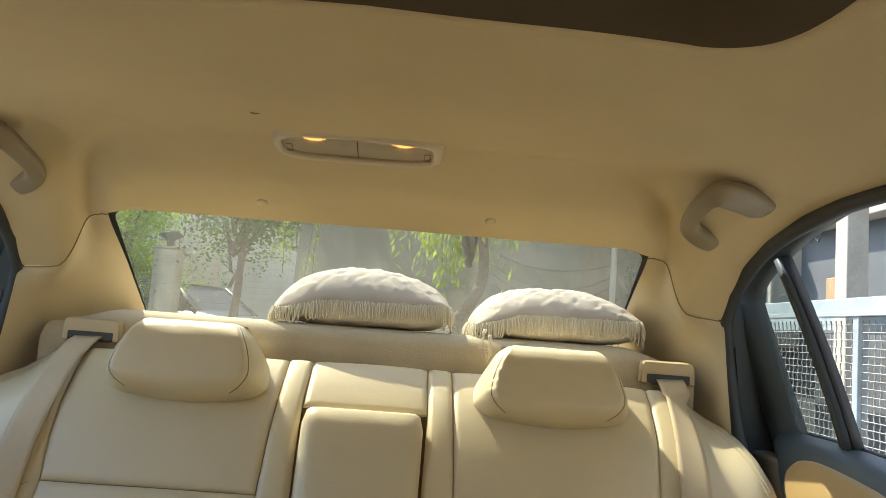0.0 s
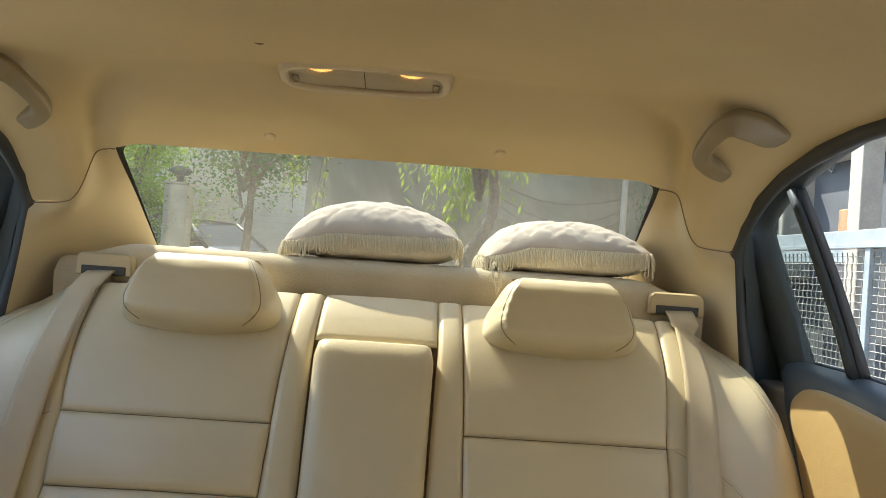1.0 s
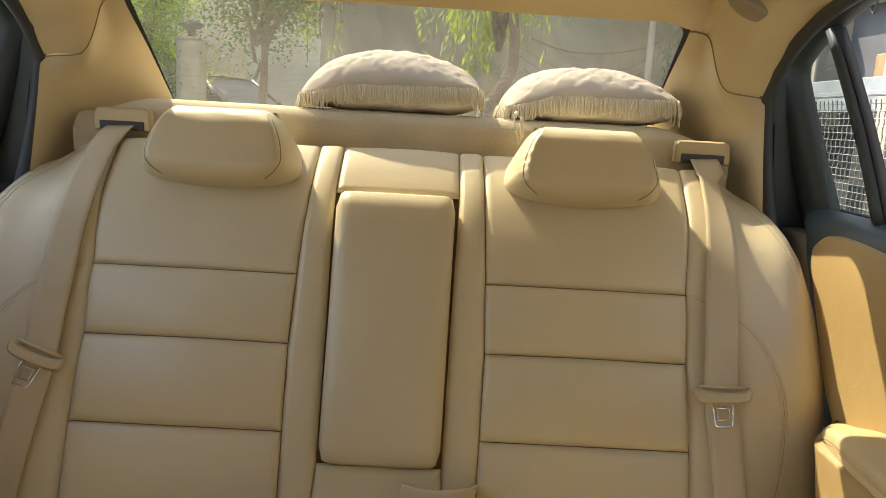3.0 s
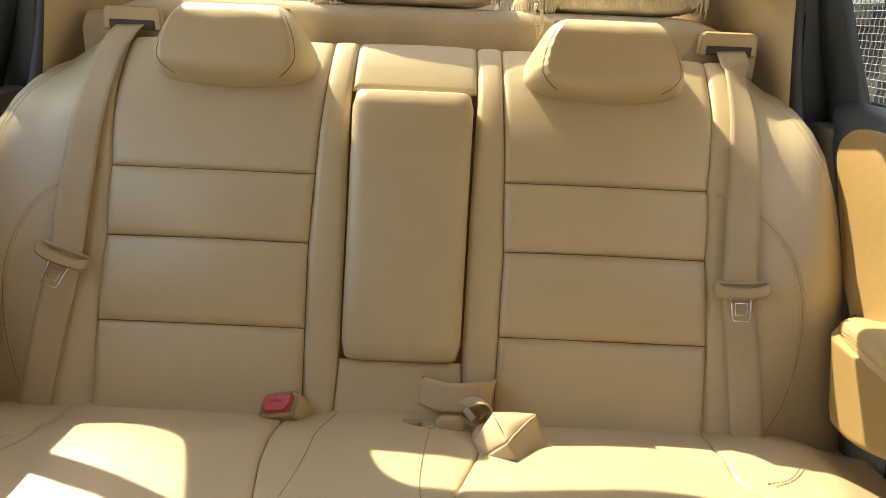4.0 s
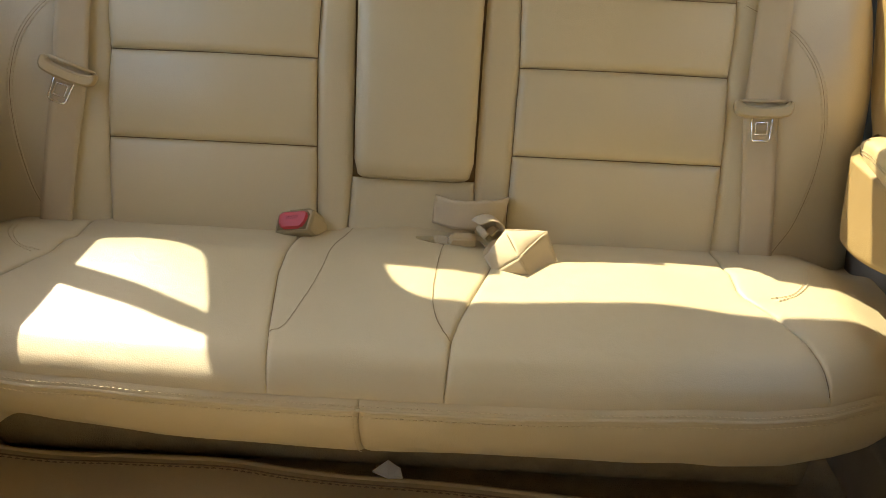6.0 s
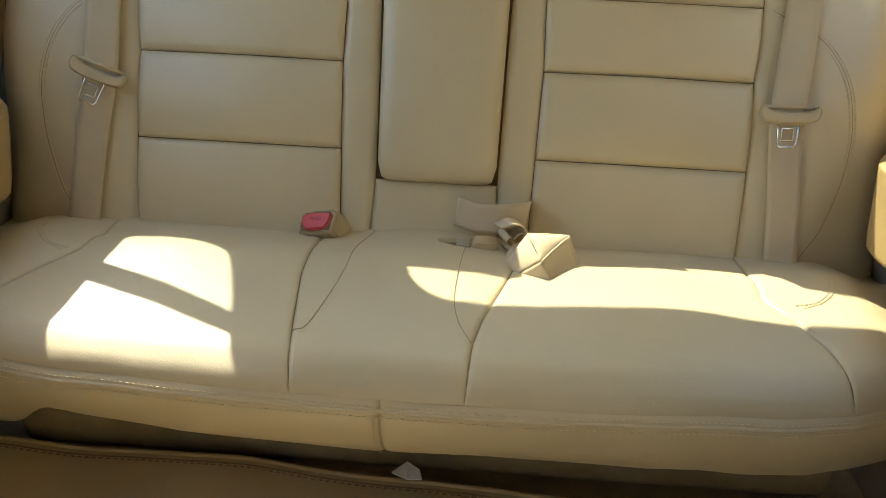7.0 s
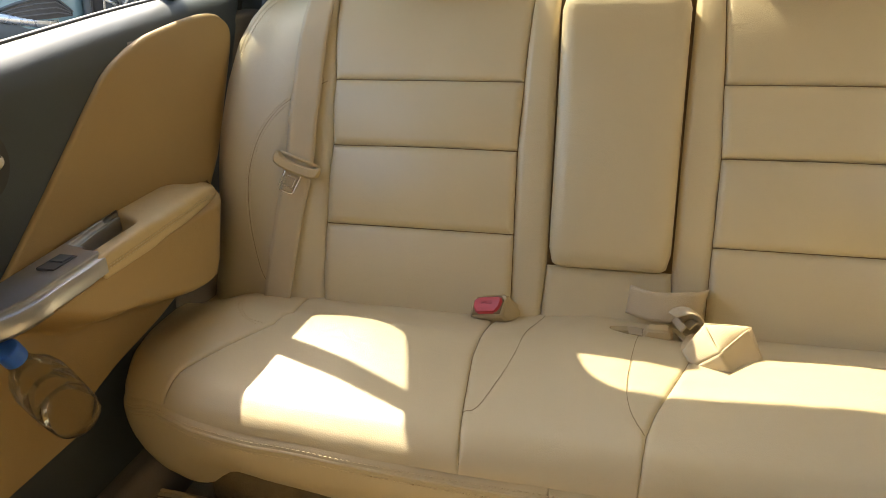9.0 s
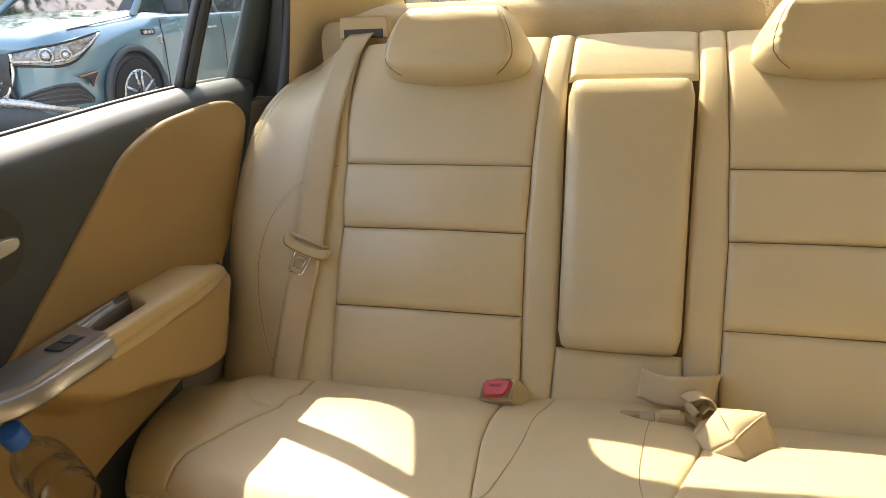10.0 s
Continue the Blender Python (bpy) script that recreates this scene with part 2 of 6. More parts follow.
def back_point(x, s, off=0.0):
    """A point of the backrest: across, along its slope (rolling over the top edge), and proud of it."""
    start = back_top(x) - ROLL * 0.95
    lean = max(0.0, min(s, start) - 0.31)
    off -= 1.35 * lean * lean
    if s <= start:
        y, z, ny, nz = s * SR, 0.30 + s * CR, -CR, SR
    else:
        turn = min((s - start) / ROLL, math.pi / 2 - RAKE + 0.05)
        rest = max(0.0, (s - start) - ROLL * turn)
        ang = RAKE + turn
        off -= 1.3 * lean * ROLL * math.sin(min(turn, 1.2))
        cy, cz = start * SR + ROLL * CR, 0.30 + start * CR - ROLL * SR
        ny, nz = -math.cos(ang), math.sin(ang)
        y, z = cy + ROLL * ny + rest * math.sin(ang), cz + ROLL * nz + rest * math.cos(ang)
    ax = abs(x)
    if ax > 0.60:
        k = max(0.0, ax - 0.64) / 0.07
        off -= 0.045 * k * k
    return Vector((x, y + ny * off, z + nz * off))


def back_shape(x, s):
    """Padding of the backrest: raised bolsters, a slight lumbar swell."""
    ax = abs(x)
    off = 0.010 * math.exp(-((ax - 0.56) / 0.05) ** 2) * smooth_step(0.5, 0.3, s)
    off += 0.012 * math.exp(-((s - 0.12) / 0.13) ** 2) * math.exp(-((ax - 0.31) / 0.12) ** 2)
    off -= 0.005 * math.exp(-((ax - 0.31) / 0.10) ** 2) * smooth_step(0.27, 0.42, s)
    off += 0.036 * smooth_step(0.495, 0.67, ax) * smooth_step(-0.05, 0.2, s) * (1 - 0.35 * smooth_step(0.35, 0.5, s))
    off -= 0.42 * max(0.0, min(s, 0.50) - 0.10) ** 2 * smooth_step(0.52, 0.62, ax)
    return off


def tree_of(ob):
    return BVHTree.FromPolygons([v.co for v in ob.data.vertices], [p.vertices for p in ob.data.polygons])


def on_tree(tree, x, s, lift=0.0):
    """The place on a sewn panel of the backrest, a little proud of it."""
    p = tree.ray_cast(back_point(x, s, 0.09), Vector((0, CR, -SR)))[0]
    return (p if p else back_point(x, s, back_shape(x, s))) + Vector((0, -CR, SR)) * lift


def back_patch(name, left, right, s0, s1, seams, parent, label="", puff=0.009, step=0.018, mat=None):
    """A sewn panel of the backrest between two side lines; seams: left, right, bottom, top."""
    mid = (s0 + s1) / 2 if not callable(s1) else (s0 + 0.5) / 2
    wide = right(mid) - left(mid)
    top = s1 if callable(s1) else (lambda x: s1)
    long = top((left(mid) + right(mid)) / 2) - s0
    us, vs = samples(wide, seams[0], seams[1], step), samples(long, seams[2], seams[3], step)

    def f(u, v):
        sm = s0 + v * long
        xl, xr = left(min(sm, 0.53)), right(min(sm, 0.53))
        x = xl + (xr - xl) * u
        s = s0 + v * (top(x) - s0)
        d = min([9.0] + [q for q, on in zip((u * wide, (1 - u) * wide, v * long, (1 - v) * long), seams) if on])
        swell = 0.004 * (4 * u * (1 - u)) * (4 * v * (1 - v)) + (0.007 * (4 * v * (1 - v)) ** 0.75 if seams[2] and seams[3] else 0.0)
        wr = 0.0012 * noise.noise(Vector((x * 9, s * 14, 3.1)))
        return back_point(x, s, back_shape(x, s) - puff + puff * seam_round(d) + swell + wr)
    return part(name, grid_bm(us, vs, f), mat or LEATHER, parent, label)


def over_top(x):
    return back_top(x) + 0.125


seat = thing("rear_bench_seat", "beige leather rear bench seat with stitched panels", "car seat")
backrest = part("backrest", box_bm((-0.62, 0.135, 0.16), (0.62, 0.22, 0.30), 0.01), CARPET, seat, "carpeted backrest shell")


def panel_out(s):
    return interp(s, [(-0.14, 0.470), (0.03, 0.480), (0.17, 0.479), (0.29, 0.484), (0.42, 0.498), (0.53, 0.503)])


def panel_in(s):
    return interp(s, [(-0.14, 0.148), (0.03, 0.153), (0.17, 0.157), (0.29, 0.154), (0.42, 0.150), (0.53, 0.147)])


def outer_edge(s):
    return interp(s, [(-0.16, 0.718), (0.03, 0.712), (0.19, 0.701), (0.33, 0.696), (0.53, 0.692)])


def bay_edge(s):
    return interp(s, [(-0.15, 0.104), (-0.01, 0.0965), (0.20, 0.100), (0.44, 0.106), (0.53, 0.104)])


ROWS_S = [-0.145, 0.038, 0.174, 0.288]
for side in (-1, 1):
    def mirror(f, g):
        """Left and right side lines in rising x for this side of the seat."""
        return ((lambda s: f(s)), (lambda s: g(s))) if side > 0 else ((lambda s: -g(s)), (lambda s: -f(s)))
    a, b = mirror(panel_in, panel_out)
    for s0, s1 in zip(ROWS_S, ROWS_S[1:]):
        back_patch("back_panel", a, b, s0, s1, (1, 1, 1, 1), backrest)
    back_patch("upper_back_panel", a, b, ROWS_S[-1], over_top, (1, 1, 1, 0), backrest)
    a, b = mirror(panel_out, outer_edge)
    bolster = tree_of(back_patch("side_bolster", a, b, -0.16, over_top, (side > 0, side < 0, 0, 0), backrest, step=0.014))
    a, b = mirror(bay_edge, panel_in)
    back_patch("centre_strip", a, b, -0.145, over_top, (1, 1, 0, 0), backrest, step=0.014)
    # double row of stitching round the bolster
    line = curve([(0.500, 0.285), (0.543, 0.260), (0.579, 0.230), (0.606, 0.187), (0.621, 0.134), (0.626, 0.081), (0.620, 0.020), (0.600, -0.042), (0.574, -0.082), (0.550, -0.118)], 10)
    for shift in (0.0, 0.0085):
        pts = [on_tree(bolster, side * (p[0] - shift * 0.9), p[1] - shift * 0.5, 0.0006) for p in line]
        part("stitching", stitches_bm(pts, (0, -CR, SR)), THREAD, backrest)
    part("seam_line", tube_bm([on_tree(bolster, side * (p[0] - 0.0036), p[1] - 0.002, -0.0002) for p in line], 0.0005, 5), SEAM, backrest)
    for k, (x0, s0, x1, s1) in enumerate(((0.482, 0.288, 0.505, 0.286),)):
        part("stitching", stitches_bm([on_tree(bolster, side * (x0 + (x1 - x0) * q), s0 + (s1 - s0) * q, 0.0006) for q in np.linspace(0, 1, 6)], (0, -CR, SR)), THREAD, backrest)
    # double stitching along the outer rim
    for inset in (0.012, 0.019):
        rim = [(x - inset, back_top(x) - ROLL * 0.85 - inset) for x in np.linspace(0.575, 0.682, 30)]
        part("stitching", stitches_bm([on_tree(bolster, side * x, q, 0.0008) for x, q in rim], (0, -CR, SR)), THREAD, backrest)


def seam_cord(points, parent, r=0.0011):
    part("seam_line", tube_bm(points, r, 5), SEAM, parent)


for side in (-1, 1):
    for s in ROWS_S[1:]:
        seam_cord([back_point(side * x, s, back_shape(x, s) - 0.0075) for x in np.linspace(panel_in(s), panel_out(s), 20)], backrest)
    for f in (panel_in, panel_out):
        seam_cord([back_point(side * f(min(s, 0.53)), s, back_shape(f(s), s) - 0.0075) for s in np.linspace(-0.13, 0.58, 50)], backrest, 0.0009)
back_patch("centre_top_panel", lambda s: -bay_edge(s), bay_edge, 0.441, over_top, (1, 1, 1, 0), backrest)
back_patch("centre_bottom_panel", lambda s: -bay_edge(s), bay_edge, -0.145, -0.006, (1, 1, 0, 1), backrest)


def back_box(name, x0, x1, s0, s1, o0, o1, bevel, taper, mat, parent, label=""):
    """A padded block lying in the slope of the backrest."""
    bm = box_bm((-1, -1, -1), (1, 1, 1))
    bmesh.ops.subdivide_edges(bm, edges=bm.edges[:], cuts=14, use_grid_fill=True)
    hx, hs, ho = (x1 - x0) / 2, (s1 - s0) / 2, (o1 - o0) / 2
    for v in bm.verts:
        c = v.co.copy()
        p = Vector((c.x * hx, c.z * hs, -c.y * ho))
        inner = Vector([max(-h + bevel, min(h - bevel, q)) for q, h in zip(p, (hx, hs, ho))])
        d = p - inner
        if d.length > 1e-9:
            p = inner + d.normalized() * bevel * min(1, max(abs(d.x), abs(d.y), abs(d.z)) / bevel)
        k = 1 + taper * (p.y / hs)
        swell = 0.006 * (1 - (p.x / hx) ** 2) * (1 - (p.y / hs) ** 2) * (1 if p.z > 0 else 0)
        wr = 0.0016 * noise.noise(Vector((p.x * 16, p.y * 11, 7.7)))
        off = (o0 + o1) / 2 + p.z + swell + wr
        s, x = (s0 + s1) / 2 + p.y, (x0 + x1) / 2 + p.x * k
        v.co = Vector((x, s * SR - off * CR, 0.30 + s * CR + off * SR))
    return part(name, bm, mat, parent, label)


# Dark brown liner paints the shade in the gap round the armrest.
back_box("armrest_bay", -0.118, 0.118, -0.02, 0.47, -0.13, -0.045, 0.004, 0.0, SEAM, backrest, "armrest recess with its shade painted dark brown")
back_box("centre_armrest", -0.0965, 0.0965, -0.007, 0.434, -0.07, 0.018, 0.020, 0.035, LEATHER, seat, "folded-up beige leather centre armrest")


def headrest(cx):
    """A low padded headrest: rounded trapezoid front with sewn side panels, a rolled top and a deep body."""
    shape = curve([(-1, 0.100), (-0.84, 0.127), (-0.58, 0.141), (-0.2, 0.138), (0.2, 0.128), (0.6, 0.113), (0.86, 0.101), (1, 0.090)], 6)
    half = lambda k: interp(k, [(p[0], p[1]) for p in shape])
    n, m = 49, 41
    us = [math.copysign(1 - (1 - abs(t)) ** 1.6, t) for t in np.linspace(-1, 1, n)]
    vs = [math.copysign(1 - (1 - abs(t)) ** 1.6, t) for t in np.linspace(-1, 1, m)]
    bm = bmesh.new()
    pucker = 0.0035 if cx > 0 else 0.0012

    def at(u, k, front):
        e = seam_round((1 - k) * 0.067, 0.050) * seam_round((1 + k) * 0.067, 0.024)
        flank = max(0.0, (abs(u) - 0.76) / 0.24)
        lip = 0.044
        o = (lip - (lip + 0.055) * flank ** 1.5 if front else -0.060 - 0.020 * (1 - u * u)) * e
        if front:
            o -= 0.007 * math.exp(-((abs(u) - 0.79) / 0.022) ** 2) * e
            o += pucker * noise.noise(Vector((math.copysign(2, u), k * 9, 0.3))) * math.exp(-((abs(u) - 0.80) / 0.07) ** 2) * e
            o += 0.0014 * noise.noise(Vector((u * 3 + cx * 9, k * 3, 0.7)))
        s, off = 0.5065 + k * 0.0625 - 0.010 * (1 - u * u) * max(0.0, -k), -0.004 + o
        return Vector((cx + u * half(k), s * SR - off * CR, 0.30 + s * CR + off * SR))
    front = [[bm.verts.new(at(u, k, True)) for u in us] for k in vs]
    back = [[front[i][j] if i in (0, m - 1) or j in (0, n - 1) else bm.verts.new(at(us[j], vs[i], False)) for j in range(n)] for i in range(m)]
    for g, flip in ((front, False), (back, True)):
        for i in range(m - 1):
            for j in range(n - 1):
                q = (g[i][j], g[i][j + 1], g[i + 1][j + 1], g[i + 1][j])
                bm.faces.new(q[::-1] if flip else q)
    h = part("headrest", bm, LEATHER, seat, "low padded beige leather headrest")
    for sd in (-1, 1):
        pts = [at(sd * 0.79, k, True) + Vector((0, -0.0008, 0)) for k in np.linspace(-0.96, 0.98, 60)]
        part("headrest_seam", tube_bm(pts, 0.0010, 6), HANDLE_PLASTIC, h)
        part("headrest_stitching", stitches_bm([p + Vector((-sd * 0.005, -0.0022, 0.0)) for p in pts[3:-3]], (0, -CR, SR)), THREAD, h)
    return h


for cx in (-0.306, 0.319):
    headrest(cx)

# ---- cushion ----
def cushion_front(x):
    return interp(abs(x), [(0, -0.424), (0.30, -0.422), (0.425, -0.412), (0.52, -0.394), (0.58, -0.371), (0.633, -0.350), (0.665, -0.325), (0.69, -0.285), (0.705, -0.23)])


def cushion_height(x, y):
    """Top of the cushion: low at the back joint, crowned seats, a soft hump between them."""
    k = (y + 0.03) / (cushion_front(x) + 0.03)
    z = 0.214 + 0.030 * smooth_step(0.0, 0.35, k) - 0.004 * smooth_step(0.5, 1.0, k)
    ax = abs(x)
    z += 0.006 * math.exp(-((ax - 0.33) / 0.1) ** 2) * smooth_step(0.1, 0.5, k)
    z += 0.012 * math.exp(-(x / 0.09) ** 2) * smooth_step(0.35, 0.0, k)
    z -= 0.007 * math.exp(-((k - 0.24) / 0.07) ** 2) * smooth_step(0.15, 0.24, ax) * smooth_step(0.60, 0.48, ax)
    z -= 0.030 * smooth_step(0.58, 0.70, ax)
    return z


def cushion_point(x, v, off=0.0):
    """v from 0 at the back to 1 at the front seam, on to 2 at the lower front edge."""
    yf = cushion_front(x)
    back = 0.03
    wide = x - 0.012 * smooth_step(-0.50, -0.66, x)
    if v <= 1:
        y = back + (yf + 0.006 - back) * v
        z = cushion_height(x, y)
        z -= 0.038 * (1 - min(1, (y - yf) / 0.058)) ** 2.5 if y - yf < 0.058 else 0
        return Vector((wide, y, z + off))
    w = v - 1
    y = yf - 0.004 * math.sin(min(1, w * 4) * math.pi / 2) + 0.075 * w * w + off * -1
    z0 = cushion_height(x, yf) - 0.036
    zb = interp(x, [(-0.70, 0.020), (-0.666, 0.002), (-0.613, 0.0), (-0.581, 0.010), (-0.555, 0.028), (-0.524, 0.062), (-0.49, 0.077), (-0.442, 0.080), (-0.287, 0.070), (-0.164, 0.065), (-0.043, 0.061), (0.091, 0.066), (0.237, 0.064), (0.38, 0.060), (0.49, 0.045), (0.60, 0.03), (0.66, 0.04), (0.70, 0.06)])
    return Vector((wide, y - off, z0 + (zb - z0) * w))


def lerp_line(table):
    """x of a seam as a function of y; table in falling y."""
    t = sorted(table)
    return lambda y: interp(y, t)


SEAM_A = lerp_line([(0.03, -0.168), (-0.10, -0.172), (-0.217, -0.170), (-0.343, -0.154), (-0.44, -0.138)])
SEAM_B = lerp_line([(0.03, 0.150), (-0.10, 0.140), (-0.185, 0.118), (-0.305, 0.079), (-0.347, 0.070), (-0.44, 0.063)])
SEAM_CL = lerp_line([(0.03, -0.505), (-0.061, -0.503), (-0.13, -0.492), (-0.20, -0.494), (-0.288, -0.535), (-0.364, -0.56), (-0.44, -0.57)])
SEAM_CR = lerp_line([(0.03, 0.475), (-0.10, 0.470), (-0.224, 0.459), (-0.284, 0.494), (-0.34, 0.515), (-0.44, 0.522)])
INNER_A = curve([(-0.154, -0.343), (-0.135, -0.325), (-0.115, -0.224), (-0.105, -0.10), (-0.088, -0.02), (-0.08, 0.03)], 10)
INNER_B = curve([(0.070, -0.347), (0.050, -0.303), (0.043, -0.245), (0.048, -0.16), (0.056, -0.09), (0.075, -0.02), (0.085, 0.03)], 10)


def groove(x, y, lines, depth=0.0035, r=0.007):
    d = min(min((x - p[0]) ** 2 + (y - p[1]) ** 2 for p in ln) for ln in lines) ** 0.5
    return -depth * (1 - seam_round(d, r)) if d < r else 0.0


def cushion_patch(name, left, right, seams, lines=(), step=0.016, label=""):
    wide = right(-0.2) - left(-0.2)
    us, vs = samples(wide, seams[0], seams[1], step), samples(0.45, False, True, step if not lines else 0.006)
    if lines:
        us = samples(wide, seams[0], seams[1], 0.005)

    def f(u, v):
        y = 0.03 + (-0.424 - 0.03) * v
        x = left(y) + (right(y) - left(y)) * u
        d = min([9.0] + [q for q, on in zip((u * wide, (1 - u) * wide, (1 - v) * 0.45), (*seams, True)) if on])
        p = cushion_point(x, v)
        swell = 0.004 * 4 * u * (1 - u) * 4 * v * (1 - v)
        wr = 0.0018 * noise.noise(Vector((x * 8, p.y * 10, 1.3))) + 0.0008 * noise.noise(Vector((x * 28, p.y * 30, 4.3)))
        p.z += 0.005 * (seam_round(d, 0.009) - 1) + swell + wr + (groove(x, p.y, lines) if lines else 0)
        return p
    return part(name, grid_bm(us, vs, f), LEATHER, cushion, label)


cushion = part("cushion", box_bm((-0.6, -0.30, 0.10), (0.6, 0.02, 0.18), 0.02), CARPET, seat, "foam cushion base")
cushion_patch("cushion_side_bolster", lambda y: -0.70, SEAM_CL, (False, True))
cushion_patch("cushion_seat_panel", SEAM_CL, SEAM_A, (True, True))
centre = cushion_patch("cushion_centre_panel", SEAM_A, SEAM_B, (True, True), (INNER_A, INNER_B))
centre_tree = BVHTree.FromPolygons([v.co for v in centre.data.vertices], [tuple(p.vertices) for p in centre.data.polygons])
cushion_patch("cushion_seat_panel", SEAM_B, SEAM_CR, (True, True))
cushion_patch("cushion_side_bolster", SEAM_CR, lambda y: 0.70, (True, False))
for x0, x1 in ((-0.70, -0.034), (-0.034, 0.70)):
    wide = x1 - x0

    def skirt(u, v, x0=x0, wide=wide):
        d = min(u * wide if x0 > -0.5 else 9, (1 - u) * wide if x0 < -0.5 else 9, v * 0.14)
        p = cushion_point(x0 + wide * u, 1 + v)
        p.y += 0.006 * (1 - seam_round(d)) - 0.004 * math.sin(v * math.pi) + 0.0015 * noise.noise(Vector((p.x * 9, v * 3, 0.4)))
        return p
    part("cushion_skirt", grid_bm(samples(wide, x0 > -0.5, x0 < -0.5), samples(0.14, True, False, 0.012), skirt), LEATHER, cushion)
skirts = [tree_of(o) for o in cushion.children if o.name.startswith("cushion_skirt")]


def on_skirt(x, drop, lift):
    """A place on the front skirt, that far below its upper seam."""
    z = cushion_point(x, 1.0).z - drop
    hits = [tr.ray_cast(Vector((x, -0.7, z)), Vector((0, 1, 0)))[0] for tr in skirts]
    y = min([h.y for h in hits if h] or [cushion_front(x)])
    return Vector((x, y - lift, z))


SEAM_X = np.linspace(-0.66, 0.66, 150)
part("welt", tube_bm([on_skirt(x, 0.017, -0.0018) for x in SEAM_X], 0.0033, 8), LEATHER, cushion, "padded leather welt between two rows of stitches")
for drop in (0.0105, 0.0235):
    part("stitching", stitches_bm([on_skirt(x, drop, 0.0006) for x in SEAM_X], (0, -0.9, 0.3), 0.005, 0.0026, 0.0007), THREAD, cushion)
part("stitching", stitches_bm([cushion_point(-0.040, 1 + v, 0.001) for v in np.linspace(0.05, 1, 12)], (0, -1, 0.2)), THREAD, cushion)
pads = [tree_of(o) for o in seat.children_recursive if o.type == "MESH" and o.name.startswith("cushion") and len(o.data.polygons) > 300]


def pad_height(x, y):
    hits = [tr.ray_cast(Vector((x, y, 0.6)), Vector((0, 0, -1)))[0] for tr in pads]
    return max([h.z for h in hits if h] or [cushion_height(x, y)])


for sx in (-1, 1):
    for sh in (0, 0.007):
        line = curve([(0.585 - sh, -0.115), (0.572 - sh, -0.15), (0.545 - sh, -0.18), (0.51 - sh, -0.198 + sh)], 10)
        pts = [Vector((sx * p[0] * (1 if sx < 0 else 0.985), p[1] - (0 if sx < 0 else 0.03), 0)) for p in line]
        pts = [Vector((p.x, p.y, pad_height(p.x, p.y) + 0.0008)) for p in pts]
        part("stitching", stitches_bm(pts, (0, 0, 1)), THREAD, cushion)
for f in (SEAM_A, SEAM_B, SEAM_CL, SEAM_CR):
    seam_cord([cushion_point(f(0.03 - 0.454 * v), v, -0.0048) for v in np.linspace(0.05, 0.985, 40)], cushion, 0.0006)
for ln in (INNER_A, INNER_B):
    seam_cord([Vector((p[0], p[1], centre_tree.ray_cast(Vector((p[0], p[1], 1)), Vector((0, 0, -1)))[0].z + 0.0012)) for p in ln[1:-2]], cushion, 0.0004)
part("seat_base", box_bm((-0.64, -0.225, -0.11), (0.64, 0.0, 0.12), 0.02), CARPET, seat, "carpeted seat base in shadow")

# ---- cabin shell ----
GROUND_Z = -0.25
WIN_TOP = (0.26, 1.005)
WIN_LOW = (0.66, 0.815)


def roof_edge(y):
    return interp(y, [(-2.0, 0.93), (-1.2, 1.02), (-0.6, 1.055), (-0.1, 1.05), (0.0, 1.043), (0.12, 1.018), (0.20, 0.985), (0.26, 0.935), (0.295, 0.885)])


def roof_mid(y):
    z = interp(y, [(-0.5, 1.116), (-0.2, 1.113), (-0.1, 1.109), (0.0, 1.097), (0.06, 1.080), (0.15, 1.056), (0.21, 1.032), (0.262, 1.005)])
    return z - 0.10 * smooth_step(-1.0, -2.0, y)


JOINT = [(0, 0), (0.480, 0), (0.496, 0.02), (0.510, 0.14), (0.530, 0.42), (0.548, 0.68), (0.560, 0.83), (0.572, 0.92), (0.590, 0.955), (0.62, 0.975), (0.645, 1)]


def roof_point(u, y):
    """Headliner: u from -1 to 1 across."""
    x = 0.645 * u
    rear = 0.26 + 0.03 * smooth_step(0.49, 0.57, abs(x))
    yy = y if y < 0.1 else 0.1 + (y - 0.1) / 0.16 * (rear - 0.1)
    mid, edge = roof_mid(min(yy, 0.262)), roof_edge(yy)
    k = abs(u) ** 3.2
    k2 = interp(abs(x), JOINT)
    k = k + (k2 - k) * smooth_step(0.02, 0.26, yy)
    z = mid + (edge - mid) * k
    fold = yy - 0.030 - 0.14 * (max(0.0, abs(x) - 0.37) / 0.12) ** 2
    z += (0.016 * math.exp(-(fold / 0.036) ** 2) - 0.010 * math.exp(-((fold - 0.10) / 0.05) ** 2)) * smooth_step(0.62, 0.5, abs(x))
    z += 0.0015 * noise.noise(Vector((x * 5, yy * 5, 0.2)))
    return Vector((x, yy, z))


US = [math.copysign(abs(t) ** 0.8, t) for t in np.linspace(-1, 1, 131)]
bm = grid_bm(US, list(np.linspace(-2.0, -1.0, 20)) + list(np.linspace(-0.96, 0.26, 92)), roof_point)
# roof opening with its raised dark shade
half = curve([(0.0, -0.436), (0.13, -0.430), (0.279, -0.427), (0.322, -0.428), (0.356, -0.446), (0.374, -0.474), (0.383, -0.518), (0.384, -0.60), (0.384, -0.93), (0.33, -0.97), (0.0, -0.975)], 6)
OPENING = [(p.x, p.y) for p in half if p.x >= 0] + [(-p.x, p.y) for p in half[-2:0:-1] if p.x >= 0]


def inside(x, y, poly):
    hit = False
    for (ax, ay), (bx, by) in zip(poly, poly[1:] + poly[:1]):
        if (ay > y) != (by > y) and x < (bx - ax) * (y - ay) / (by - ay) + ax:
            hit = not hit
    return hit


